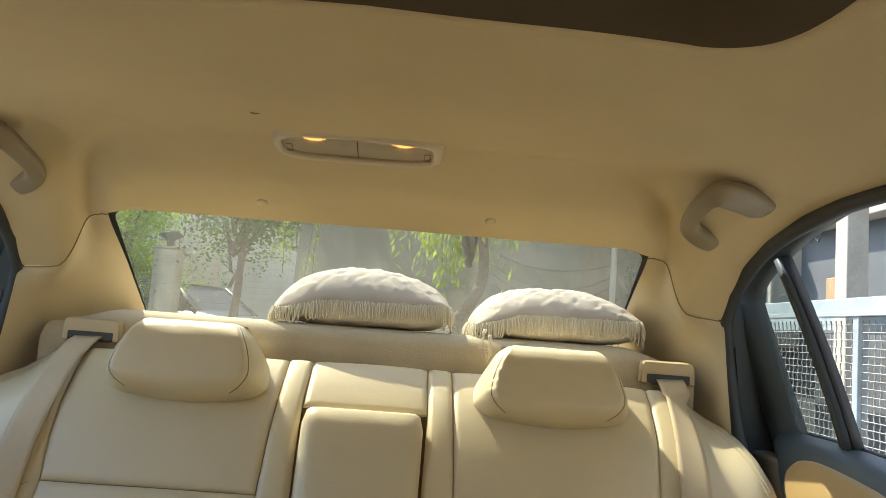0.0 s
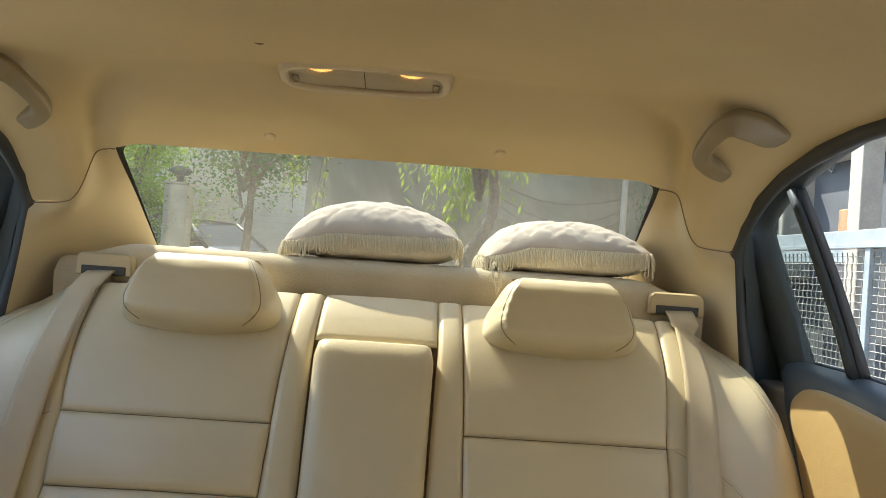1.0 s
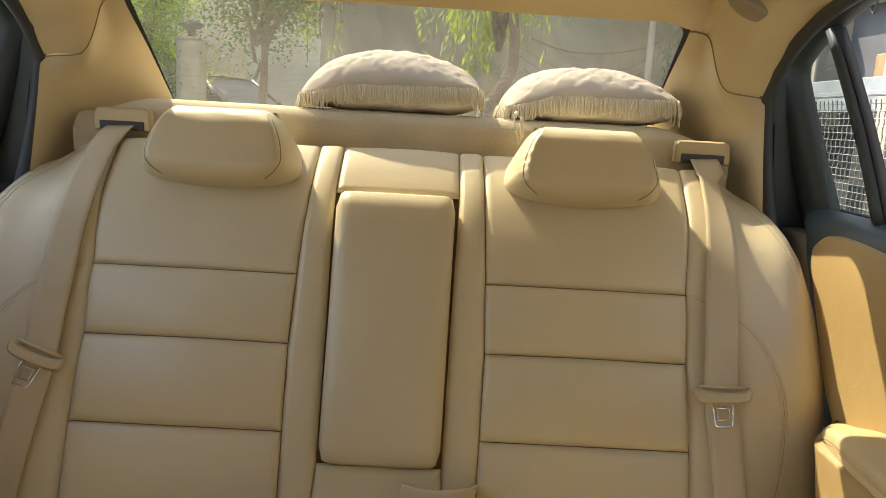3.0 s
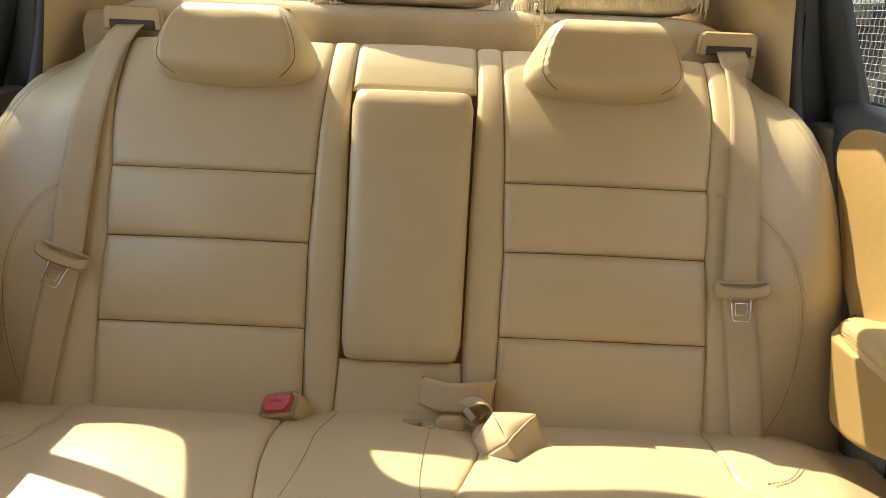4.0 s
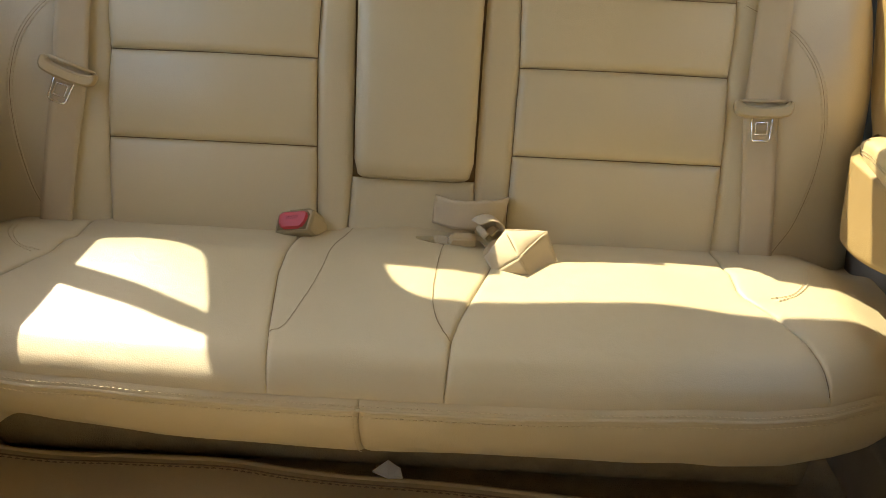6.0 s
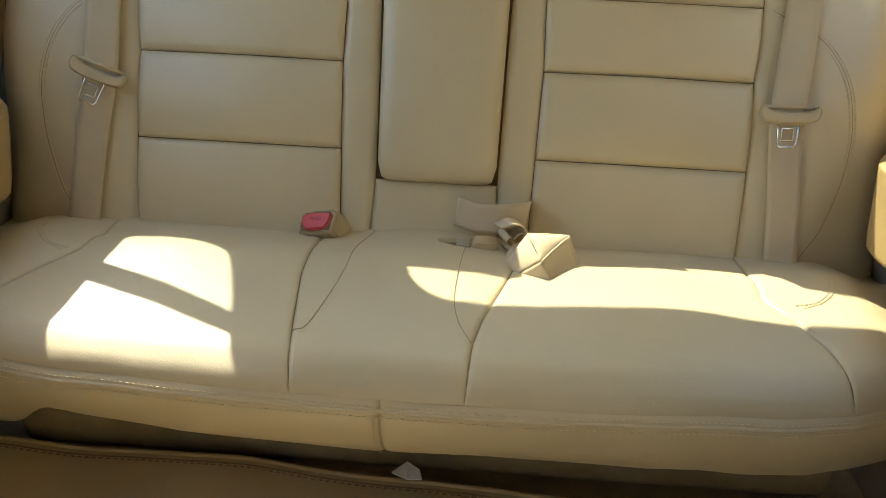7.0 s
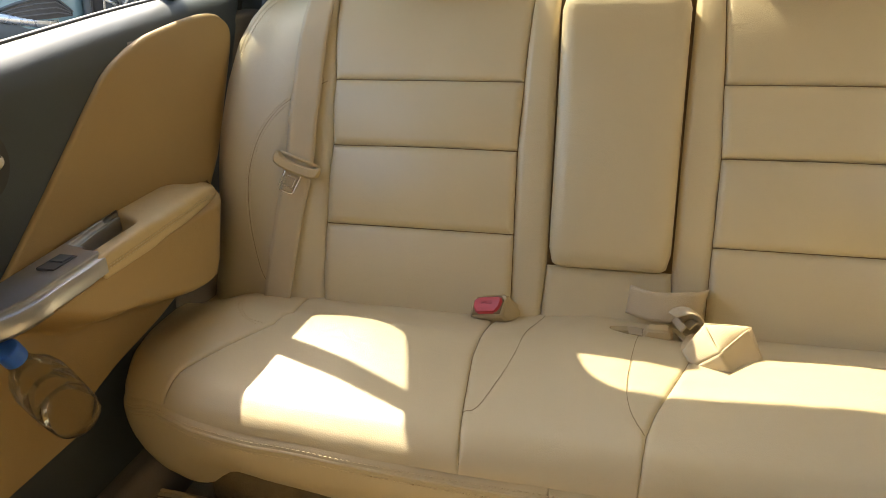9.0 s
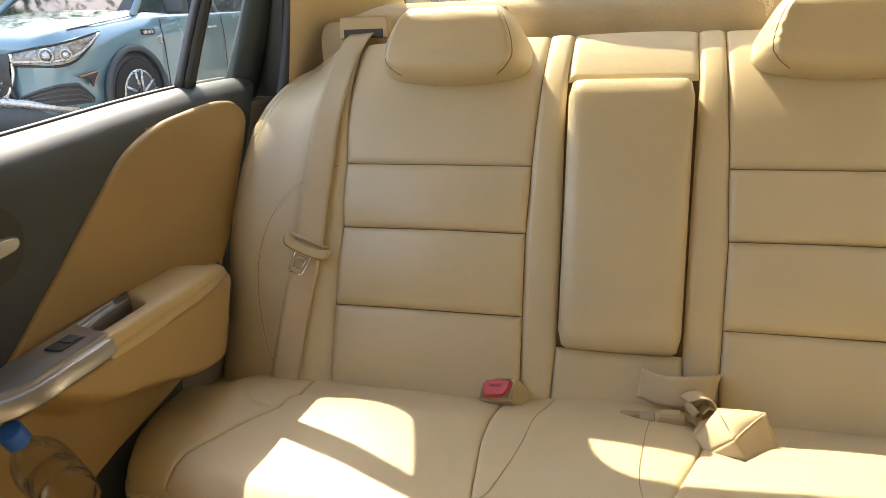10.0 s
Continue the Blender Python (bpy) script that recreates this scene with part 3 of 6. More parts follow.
bmesh.ops.delete(bm, geom=[f for f in bm.faces if inside(f.calc_center_median().x, f.calc_center_median().y, [(x * 1.035, -0.70 + (y + 0.70) * 1.035) for x, y in OPENING])], context="FACES")
ring = [roof_point(x / 0.645, y) for x, y in OPENING]
LIP = [(1.09, 0.004), (1.06, 0.0), (1.03, -0.0012), (1.01, -0.0008), (1.002, 0.0004), (0.998, 0.002), (0.996, 0.004)]


def opening_lip(i, k):
    x, y = OPENING[int(i)]
    g, z = LIP[int(k)]
    x, y = x * g, -0.70 + (y + 0.70) * g
    p = roof_point(x / 0.645, y)
    return Vector((x, y, p.z + z))


lip_bm = grid_bm(range(len(OPENING)), range(len(LIP)), opening_lip, True)
tagged(part("trim", lip_bm, HEADLINER), "rolled cloth edge of the roof opening", "headliner", kind="structure")
# Dark brown paints the shade on the turned-up cloth sides.
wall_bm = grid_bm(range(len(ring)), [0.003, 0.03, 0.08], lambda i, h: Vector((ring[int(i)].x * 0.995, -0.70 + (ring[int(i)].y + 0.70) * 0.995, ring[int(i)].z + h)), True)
tagged(part("trim", wall_bm, SHADED_CLOTH), "side of the roof opening with its shade painted dark", "headliner", kind="structure")
tagged(part("roof_shade", prism_bm([(x * 1.03, y * 1.02 + 0.02) for x, y in OPENING], 1.185, 1.20, "z"), BLACK_RUBBER), "dark shade panel in the roof opening", "sunroof", kind="structure")
tagged(part("ceiling", bm, HEADLINER), "beige cloth headliner of the car roof", "headliner", kind="structure")

for side in (-1, 1):
    # quarter trim between rear glass and door opening
    def pillar(u, v, side=side):
        a = Vector((0.487 + 0.045 * v, WIN_TOP[0] + (WIN_LOW[0] - WIN_TOP[0]) * v, WIN_TOP[1] + (WIN_LOW[1] - WIN_TOP[1]) * v))
        c = Vector((0.642, 0.292 - 0.06 * v, 0.884 - 0.22 * v))
        p = a.lerp(c, u)
        top = roof_point((0.487 + 0.155 * u) / 0.645, 0.26) - Vector((0.487, *WIN_TOP)).lerp(Vector((0.642, 0.292, 0.884)), u)
        top.x = 0.0
        p += top * smooth_step(0.5, 0.0, v)
        p.x += 0.03 * math.sin(u * math.pi) * (0.4 + 0.6 * v) * smooth_step(-0.05, 0.4, v)
        p += Vector((0, 0.004, -0.001)) * smooth_step(0.1, 0.0, v)
        p.x *= side
        return p
    tagged(part("trim", grid_bm(np.linspace(0, 1, 24), np.linspace(-0.03, 1.25, 40), pillar), BEIGE_PLASTIC), "beige moulded plastic quarter pillar trim", "pillar trim", kind="structure")
    tagged(part("trim", tube_bm([pillar(u, 0.004) + Vector((0, -0.0035, -0.0015)) for u in np.linspace(0.0, 1.0, 30)], 0.0012, 5), SEAM), "dark joint between headliner and pillar trim", "trim joint", kind="structure")
    # shell of the body outside the trims
    tagged(part("wall_side", box_bm((min(side * 0.79, side * 0.84), 0.55, -0.1), (max(side * 0.79, side * 0.84), 1.25, 0.80), 0.02), BLACK_PLASTIC), "plain body side behind the trims", "body panel", kind="structure")
    tagged(part("wall_side", box_bm((min(side * 0.73, side * 0.80), -2.1, -0.15), (max(side * 0.73, side * 0.80), -0.78, 0.68), 0.02), BEIGE_PLASTIC), "plain beige front door side", "body panel", kind="structure")
    tagged(part("wall_side", prism_bm([(side * x, z) for x, z in ((0.655, 0.50), (0.77, 0.50), (0.757, 0.68), (0.735, 0.79), (0.714, 0.89), (0.690, 0.93), (0.655, 0.93))], 0.305, 0.335, "y", 0.003), BLACK_PLASTIC), "dark body pillar", "body panel", kind="structure")
    def backing(u, v, side=side):
        p = pillar(u, v)
        return p + Vector((side * 0.03, 0.03, 0.02))
    tagged(part("wall_side", grid_bm(np.linspace(0.02, 1.0, 12), np.linspace(-0.10, 1.3, 12), backing), BLACK_PLASTIC), "dark inner pillar behind the trim", "body panel", kind="structure")
    # rubber seal arch of the door opening
    arch = curve([(0.665, 0.215, 0.60), (0.657, 0.272, 0.74), (0.650, 0.297, 0.858), (0.648, 0.292, 0.912), (0.650, 0.236, 0.972), (0.650, 0.135, 1.020), (0.648, 0.0, 1.047), (0.646, -0.19, 1.058), (0.646, -0.75, 1.046)], 12)
    tagged(part("trim", tube_bm([(side * p.x, p.y, p.z - 0.008) for p in arch], 0.014, 10), BLACK_RUBBER), "black rubber door opening seal", "door seal", kind="structure")
tagged(part("wall_back", box_bm((-0.8, 1.20, -0.1), (0.8, 1.25, 0.80)), BLACK_PLASTIC), "plain boot end wall", "body panel", kind="structure")
# Unseen pillars added here to keep side-window light off the backrest.
for side in (-1, 1):
    tagged(part("wall_pillar", box_bm((min(side * 0.69, side * 0.76), -1.17, 0.60), (max(side * 0.69, side * 0.76), -0.83, 1.06), 0.02), BEIGE_PLASTIC), "unseen beige pillar added ahead of the rear door to block light", "pillar", kind="structure")
tagged(part("wall_front", box_bm((-0.78, -2.15, -0.15), (0.78, -2.1, 0.62)), BEIGE_PLASTIC), "plain bulkhead ahead of the cabin", "body panel", kind="structure")
# Unseen panels where front seat backs would be, added to block front light.
for x0, x1, top in ((-0.73, -0.12, 0.97), (0.24, 0.73, 0.97)):
    tagged(part("wall_front", box_bm((x0, -1.26, -0.11), (x1, -1.17, top), 0.04, 4), BEIGE_PLASTIC), "unseen beige panel added ahead of the rear seat to block light", "partition", kind="structure")
tagged(part("floor", box_bm((-0.79, -2.15, -0.15), (0.79, 1.22, -0.11)), CARPET), "tan carpeted car floor", "car floor", kind="structure")

# ---- parcel shelf and rear glass ----
shelf = thing("parcel_shelf", "grey-beige felt parcel shelf behind the rear seat", "parcel shelf")


def shelf_point(u, v):
    x = 0.60 * (2 * u - 1)
    prof = curve([(0.315, 0.70), (0.312, 0.76), (0.314, 0.79), (0.322, 0.812), (0.345, 0.8255), (0.40, 0.828), (0.55, 0.822), (0.70, 0.81)], 6)
    i = v * (len(prof) - 1)
    a, b = prof[int(i)], prof[min(len(prof) - 1, int(i) + 1)]
    p = a.lerp(b, i - int(i))
    bow = 0.012 * (1 - (x / 0.6) ** 2)
    drop = 0.03 * smooth_step(0.47, 0.6, abs(x))
    return Vector((x, p[0] + bow, p[1] - drop * smooth_step(0.1, 0.4, v)))


part("board", grid_bm(np.linspace(0, 1, 80), np.linspace(0, 1, 43), shelf_point), SHELF_CLOTH, shelf)
for side in (-1, 1):
    cx = 0.547 if side > 0 else -0.507
    g = part("belt_guide", prism_bm([(cx - 0.052, 0.766), (cx + 0.052, 0.766), (cx + 0.050, 0.801), (cx + 0.044, 0.808), (cx - 0.044, 0.808), (cx - 0.050, 0.801)], 0.302, 0.34, "y", 0.003), BEIGE_PLASTIC, shelf, "beige plastic belt outlet")
    part("belt_slot", box_bm((cx - 0.040, 0.2995, 0.768), (cx + 0.040, 0.307, 0.784), 0.002), BLACK_RUBBER, g, "black belt slot")

rear_window = tagged(new("window_1"), "sloping tinted rear window with demister lines", "rear window", kind="structure")


def window_outline(half_top, half_low, r, grow=0.0):
    """Outline in (across, down the slope), with round upper corners."""
    L = math.dist(WIN_TOP, WIN_LOW)
    pts = [(-half_low - grow, L)]
    for t in np.linspace(math.pi, math.pi / 2, 9):
        pts.append((-half_top + r + (r + grow) * math.cos(t), r - (r + grow) * math.sin(t)))
    for t in np.linspace(math.pi / 2, 0, 9):
        pts.append((half_top - r + (r + grow) * math.cos(t), r - (r + grow) * math.sin(t)))
    pts.append((half_low + grow, L))
    return pts


def on_glass(x, d, lift=0.0):
    L = math.dist(WIN_TOP, WIN_LOW)
    k = d / L
    n = Vector((0, 0.43, 0.9)).normalized() * (lift)
    return Vector((x, WIN_TOP[0] + (WIN_LOW[0] - WIN_TOP[0]) * k, WIN_TOP[1] + (WIN_LOW[1] - WIN_TOP[1]) * k)) + n


GL = math.dist(WIN_TOP, WIN_LOW)
part("pane", facing(grid_bm(np.linspace(-0.56, 0.56, 30), np.linspace(-0.04, GL + 0.03, 12), lambda x, d: on_glass(x, d, 0.012 + 0.006 * (1 - (x / 0.5) ** 2))), (0, 0, 0.5)), GLASS_REAR, rear_window, "tinted glass pane")
out, inn = window_outline(0.487, 0.532, 0.05, 0.05), window_outline(0.487, 0.532, 0.05)
bm = bmesh.new()
a = [bm.verts.new(on_glass(x, d, 0.004)) for x, d in inn]
b = [bm.verts.new(on_glass(x, d, 0.006)) for x, d in out]
for i in range(len(a) - 1):
    bm.faces.new((a[i], a[i + 1], b[i + 1], b[i]))
part("window_frame", bm, BLACK_RUBBER, rear_window, "black ceramic glass border")
for k in range(14):
    d = 0.035 + k * 0.0285
    line = [on_glass(x, d, 0.0105 + 0.006 * (1 - (x / 0.5) ** 2)) for x in np.linspace(-0.5, 0.5, 20)]
    part("demister_line", tube_bm(line, 0.00022, 4), SEAM, rear_window)

# ---- doors ----
def door(side):
    """A rear door: frame, panes, charcoal upper panel, tan insert, armrest, switch plate, lower panel."""
    X = lambda x: side * x
    d = tagged(new("door_1" if side < 0 else "door_2"), "closed rear car door with open window, charcoal trim and tan insert", "car door", kind="structure")
    rear = [(-0.15, -0.22), (0.10, -0.11), (0.19, -0.05), (0.27, 0.005), (0.36, 0.065), (0.43, 0.10), (0.51, 0.140), (0.60, 0.185), (0.66, 0.225), (0.70, 0.28), (0.722, 0.295), (0.76, 0.295)]

    prof = curve([(0.79, 0.66), (0.778, 0.690), (0.771, 0.700), (0.760, 0.703), (0.744, 0.699), (0.730, 0.692), (0.718, 0.680), (0.7105, 0.660), (0.7045, 0.62), (0.703, 0.50), (0.706, 0.30), (0.735, 0.05), (0.76, -0.12)], 6)

    def slope(y, z):
        """How far the waist line falls towards the front."""
        return 0.035 * smooth_step(0.15, -0.6, y) * smooth_step(0.6, 0.7, z)

    def field(u, v):
        i = v * (len(prof) - 1)
        a, b = prof[int(i)], prof[min(len(prof) - 1, int(i) + 1)]
        p = a.lerp(b, i - int(i))
        y = -0.80 + (interp(p[1], rear) + 0.80) * u
        tilt = slope(y, p[1])
        end = 0.012 * smooth_step(0.985, 1.0, u)
        return Vector((X(p[0] + end), y, p[1] - tilt))
    face = part("door_panel", grid_bm(list(np.linspace(0, 0.9, 40)) + list(np.linspace(0.91, 1, 16)), np.linspace(0, 1, 61), field), BLACK_PLASTIC, d, "charcoal grained plastic upper panel")
    face_tree = tree_of(face)

    def panel_x(y, z):
        hit = face_tree.ray_cast(Vector((X(0.5), y, z)), Vector((X(1), 0, 0)))[0]
        return abs(hit.x) if hit else 0.71

    # outer skin, which closes the door towards the yard
    part("outer_skin", box_bm((min(X(0.80), X(0.82)), -0.80, -0.15), (max(X(0.80), X(0.82)), 0.32, 0.66)), BLACK_PLASTIC, d)
    # padded insert
    outline = curve([(-0.56, 0.345), (-0.446, 0.424), (-0.394, 0.464), (-0.342, 0.505), (-0.27, 0.564), (-0.213, 0.609), (-0.184, 0.628), (-0.150, 0.642), (-0.105, 0.655), (-0.056, 0.664), (0.05, 0.673), (0.114, 0.673), (0.152, 0.662), (0.167, 0.630), (0.122, 0.545), (0.071, 0.451), (0.03, 0.399), (-0.03, 0.34), (-0.2, 0.34), (-0.35, 0.34), (-0.56, 0.345)], 5)[:-1]
    bm = bmesh.new()
    cy, cz = sum(p[0] for p in outline) / len(outline), sum(p[1] for p in outline) / len(outline)
    rings = []
    for k, o in ((1.0, -0.004), (0.997, 0.0005), (0.988, 0.0030), (0.97, 0.0045), (0.95, 0.005), (0.93, 0.005), (0.91, 0.005), (0.89, 0.005), (0.86, 0.005), (0.82, 0.005), (0.76, 0.005), (0.6, 0.005), (0.4, 0.005), (0.1, 0.005)):
        rings.append([bm.verts.new((X(panel_x(cy + (p[0] - cy) * k, cz + (p[1] - cz) * k) - o - 0.0015), cy + (p[0] - cy) * k, cz + (p[1] - cz) * k)) for p in outline])
    for a, b in zip(rings, rings[1:]):
        for i in range(len(a)):
            j = (i + 1) % len(a)
            bm.faces.new((a[i], a[j], b[j], b[i]))
    bm.faces.new(rings[-1])
    part("door_insert", bm, LEATHER_DOOR, d, "tan leatherette door insert")
    # lower tan moulding: bulge under the armrest, open recess below it
    edge = [(0.10, -0.36), (0.16, -0.345), (0.199, -0.325), (0.214, -0.265), (0.232, -0.14), (0.250, -0.066), (0.270, -0.026), (0.309, 0.0), (0.382, 0.028), (0.41, 0.04)]

    def lower(u, v):
        z = 0.405 - v * 0.245
        y = -0.80 + u * (interp(z, edge) + 0.80)
        rim = 0.332 + 0.08 * smooth_step(-0.34, -0.53, y) - 0.05 * smooth_step(-0.36, -0.15, y)
        bulge = 0.084 * smooth_step(0.0, 0.02, 0.42 - z) * smooth_step(rim - 0.03, rim + 0.012, z)
        bulge *= smooth_step(1.0, 0.84, u)
        return Vector((X(0.698 - bulge + 0.02 * smooth_step(0.93, 1.0, u)), y, z))
    part("lower_panel", grid_bm(np.linspace(0, 1, 70), np.linspace(0, 1, 60), lower), LEATHER_DOOR, d, "tan moulded lower door panel with open recess")
    # armrest pad, seen from above as a tapering tongue
    outer = [(-0.376, 0.611), (-0.27, 0.612), (-0.18, 0.615), (-0.105, 0.624), (-0.055, 0.641), (-0.025, 0.664), (-0.008, 0.690)]

    def pad_top(y):
        return 0.436 - 0.004 * smooth_step(-0.2, -0.37, y) - 0.030 * smooth_step(-0.13, 0.0, y)

    def pad(t, y):
        xo, xi = interp(y, outer), 0.640 + 0.066 * smooth_step(-0.268, -0.222, y)
        cap = min(1.0, 0.6 + (y + 0.376) / 0.012, 0.5 + (-0.004 - y) / 0.012)
        c, q = math.cos(t), math.sin(t)
        zm, hz = (pad_top(y) + 0.396) / 2, (pad_top(y) - 0.396) / 2
        return Vector((X((xo + xi) / 2 + (xi - xo) / 2 * math.copysign(abs(c) ** 0.42, c)), y, zm + hz * cap * math.copysign(abs(q) ** 0.5, q)))
    ys = [-0.376, -0.374, -0.370, -0.366, *np.linspace(-0.355, -0.28, 8), *np.linspace(-0.272, -0.215, 14), *np.linspace(-0.20, -0.03, 22), -0.022, -0.016, -0.012, -0.009]
    bm = grid_bm(np.linspace(0, 2 * math.pi, 37)[:-1], ys, pad, True)
    bmesh.ops.holes_fill(bm, edges=bm.edges[:], sides=0)
    bmesh.ops.recalc_face_normals(bm, faces=bm.faces[:])
    arm = part("armrest", bm, LEATHER_ARM, d, "padded tan door armrest")
    for h in (0.0165, 0.0205):
        part("stitching", stitches_bm([(X(interp(y, outer) - 0.0006), y, pad_top(y) - h) for y in np.linspace(-0.365, -0.05, 40)], (X(-1), 0, 0)), THREAD, arm)
    part("pull_cup", box_bm((min(X(0.636), X(0.70)), -0.352, 0.36), (max(X(0.636), X(0.70)), -0.226, 0.404), 0.003), HANDLE_PLASTIC, arm, "tan pull cup")
    plate = curve([(0.610, -0.360), (0.606, -0.42), (0.608, -0.470), (0.626, -0.512), (0.66, -0.545), (0.70, -0.565)], 6)
    plan = [(X(p[0]), p[1]) for p in plate] + [(X(0.70), -0.222), (X(0.687), -0.226), (X(0.678), -0.30), (X(0.668), -0.350), (X(0.645), -0.356), (X(0.636), -0.360)]
    bm = prism_bm(plan, 0.399, 0.437, "z", 0.009, 4)
    for v in bm.verts:
        v.co.z -= 0.014 * smooth_step(-0.44, -0.54, v.co.y)
    sp = part("switch_plate", bm, SILVER, d, "satin silver window switch plate")
    part("window_switch", box_bm((min(X(0.634), X(0.660)), -0.430, 0.434), (max(X(0.634), X(0.660)), -0.388, 0.4376), 0.0004), BLACK_RUBBER, sp, "black window switch")
    part("switch_rocker", box_bm((min(X(0.637), X(0.657)), -0.411, 0.437), (max(X(0.637), X(0.657)), -0.391, 0.4398), 0.0010), BLACK_PLASTIC, sp)
    # opener in its bowl
    h = part("handle_bowl", tube_bm([(X(0.706), -0.434, 0.566), (X(0.700), -0.434, 0.566)], [0.048, 0.048], 24), BLACK_RUBBER, d, "dark opener bowl")
    part("door_handle", prism_bm(curve([(-0.52, 0.554), (-0.450, 0.554), (-0.418, 0.559), (-0.412, 0.569), (-0.42, 0.576), (-0.450, 0.577), (-0.52, 0.576)], 3), min(X(0.678), X(0.690)), max(X(0.678), X(0.690)), "x", 0.003), CHROME, d, "silver inner door opener")
    # window frame: quarter bar, arch, panes
    bar0, bar1 = Vector((0.762, 0.087, 0.700)), Vector((0.690, 0.178, 1.00))
    for dy, w, o, deep, mt in ((0.009, 0.007, -0.003, 0.004, DUSTY_PLASTIC), (-0.002, 0.015, 0.0, 0.010, BLACK_RUBBER), (-0.017, 0.013, -0.005, 0.011, BLACK_PLASTIC), (-0.026, 0.005, 0.002, 0.008, BLACK_RUBBER)):
        a, b = bar0 + Vector((o, dy, 0)), bar1 + Vector((o, dy * 0.75, 0))
        run = [a.lerp(b, k) + Vector((0.006 * math.sin(k * math.pi), 0, 0)) for k in np.linspace(-0.03, 1, 9)]
        part("quarter_bar", ribbon_bm([((X(q.x), q.y, q.z), (0, 1, -0.3)) for q in run], w, deep, 4), mt, d)
    arch = curve([(0.775, 0.240, 0.680), (0.765, 0.246, 0.720), (0.745, 0.259, 0.785), (0.725, 0.272, 0.854), (0.710, 0.284, 0.910), (0.701, 0.283, 0.940), (0.697, 0.255, 0.962), (0.692, 0.200, 0.986), (0.688, 0.102, 1.020), (0.684, -0.031, 1.049), (0.682, -0.2, 1.060), (0.682, -0.50, 1.050), (0.690, -0.80, 1.03)], 10)
    bm = bmesh.new()
    rows = []
    for p in arch:
        c = Vector((0.74, -0.25, 0.80))
        out = Vector((0, p.y - c.y, (p.z - c.z) * 2.2)).normalized()
        rows.append([bm.verts.new((X(p.x + dx), p.y + out.y * k, p.z + out.z * k)) for dx, k in ((0.0, 0.002), (-0.010, 0.004), (-0.024, 0.016), (-0.034, 0.034), (-0.030, 0.058), (0.014, 0.066), (0.014, 0.004), (0.008, 0.002))])
    for a, b in zip(rows, rows[1:]):
        for i in range(8):
            j = (i + 1) % 8
            bm.faces.new((a[i], a[j], b[j], b[i]))
    part("window_frame", bm, BLACK_PLASTIC, d, "charcoal window surround")

    def glass():
        """The fixed quarter pane; the large pane ahead of it is wound down."""
        def f(u, v):
            z = 0.68 + 0.39 * v
            a = interp(z, [(0.68, 0.08), (1.06, 0.205)])
            return Vector((X(0.770 - 0.083 * v), a + (0.33 - a) * u, z))
        part("pane", facing(grid_bm(np.linspace(0, 1, 8), np.linspace(0, 1, 8), f), (0, -0.3, 0.85)), GLASS_SIDE, d, "tinted side glass")
    glass()
    part("window_seal", tube_bm([(X(0.772), y, 0.702 - 0.035 * smooth_step(0.15, -0.6, y)) for y in np.linspace(-0.8, 0.22, 20)], 0.005, 6), BLACK_RUBBER, d)
    # jamb behind the door edge
    tagged(part("wall_jamb", box_bm((min(X(0.708), X(0.80)), -0.12, -0.15), (max(X(0.708), X(0.80)), 0.36, 0.66), 0.01), DUSTY_PLASTIC), "dark door jamb of the body", "body panel", kind="structure")
    tagged(part("trim", box_bm((min(X(0.705), X(0.77)), -0.80, -0.12), (max(X(0.705), X(0.77)), -0.02, 0.005), 0.012), DUSTY_PLASTIC), "dusty dark plastic door sill", "door sill", kind="structure")
    return d


for side in (-1, 1):
    door(side)

# ---- outside ----
ASPHALT = material("grey_paving", (0.25, 0.24, 0.225), 0.95, 0, 0.25, 1.5, 60, 0.5, dist=0.01)


def yard_z(x, y):
    """The paving climbs a little towards the bay where the other car stands."""
    return GROUND_Z + SUV_RISE * smooth_step(-1.8, -3.2, x)


SUV_RISE = 0.147
EDGES = [-150, -60, -25, -12, -8, -6, -5, -4.2, -3.6, -3.2, -2.8, -2.4, -2.1, -1.8, 0, 3, 8, 20, 60, 150]
tagged(part("ground", grid_bm(EDGES, np.linspace(-150, 150, 61), lambda x, y: Vector((x, y, yard_z(x, y)))), ASPHALT), "dusty grey paved yard", "ground", kind="structure")

# ---- roof fittings ----
def on_roof(x, y, drop=0.0):
    return roof_point(x / 0.645, y) - Vector((0, 0, drop))


lamp = thing("dome_lamp", "lit rear dome lamp with clear lens on the headliner", "lamp")


def lamp_plate(x0, x1, y0, y1, lift, bulge):
    """A long rounded plate hanging under the headliner."""
    cx, cy, hx, hy = (x0 + x1) / 2, (y0 + y1) / 2, (x1 - x0) / 2, (y1 - y0) / 2

    def f(a, k):
        c, s = math.cos(a), math.sin(a)
        e = 2 / 5
        x, y = cx + hx * k * math.copysign(abs(c) ** e, c), cy + hy * k * math.copysign(abs(s) ** (2 / 3.2), s)
        z = on_roof(-0.03, 0.025).z - lift - bulge * (1 - k ** 4)
        return Vector((x, y, z - 0.28 * (y - cy)))
    return grid_bm(np.linspace(0, 2 * math.pi, 65)[:-1], [1.0, 0.985, 0.96, 0.9, 0.8, 0.6, 0.3, 0.02], f, True)


LX0, LX1, LY0, LY1 = -0.162, 0.094, -0.020, 0.062


def lamp_z(y):
    return on_roof(-0.03, 0.025).z - 0.28 * (y - 0.025)


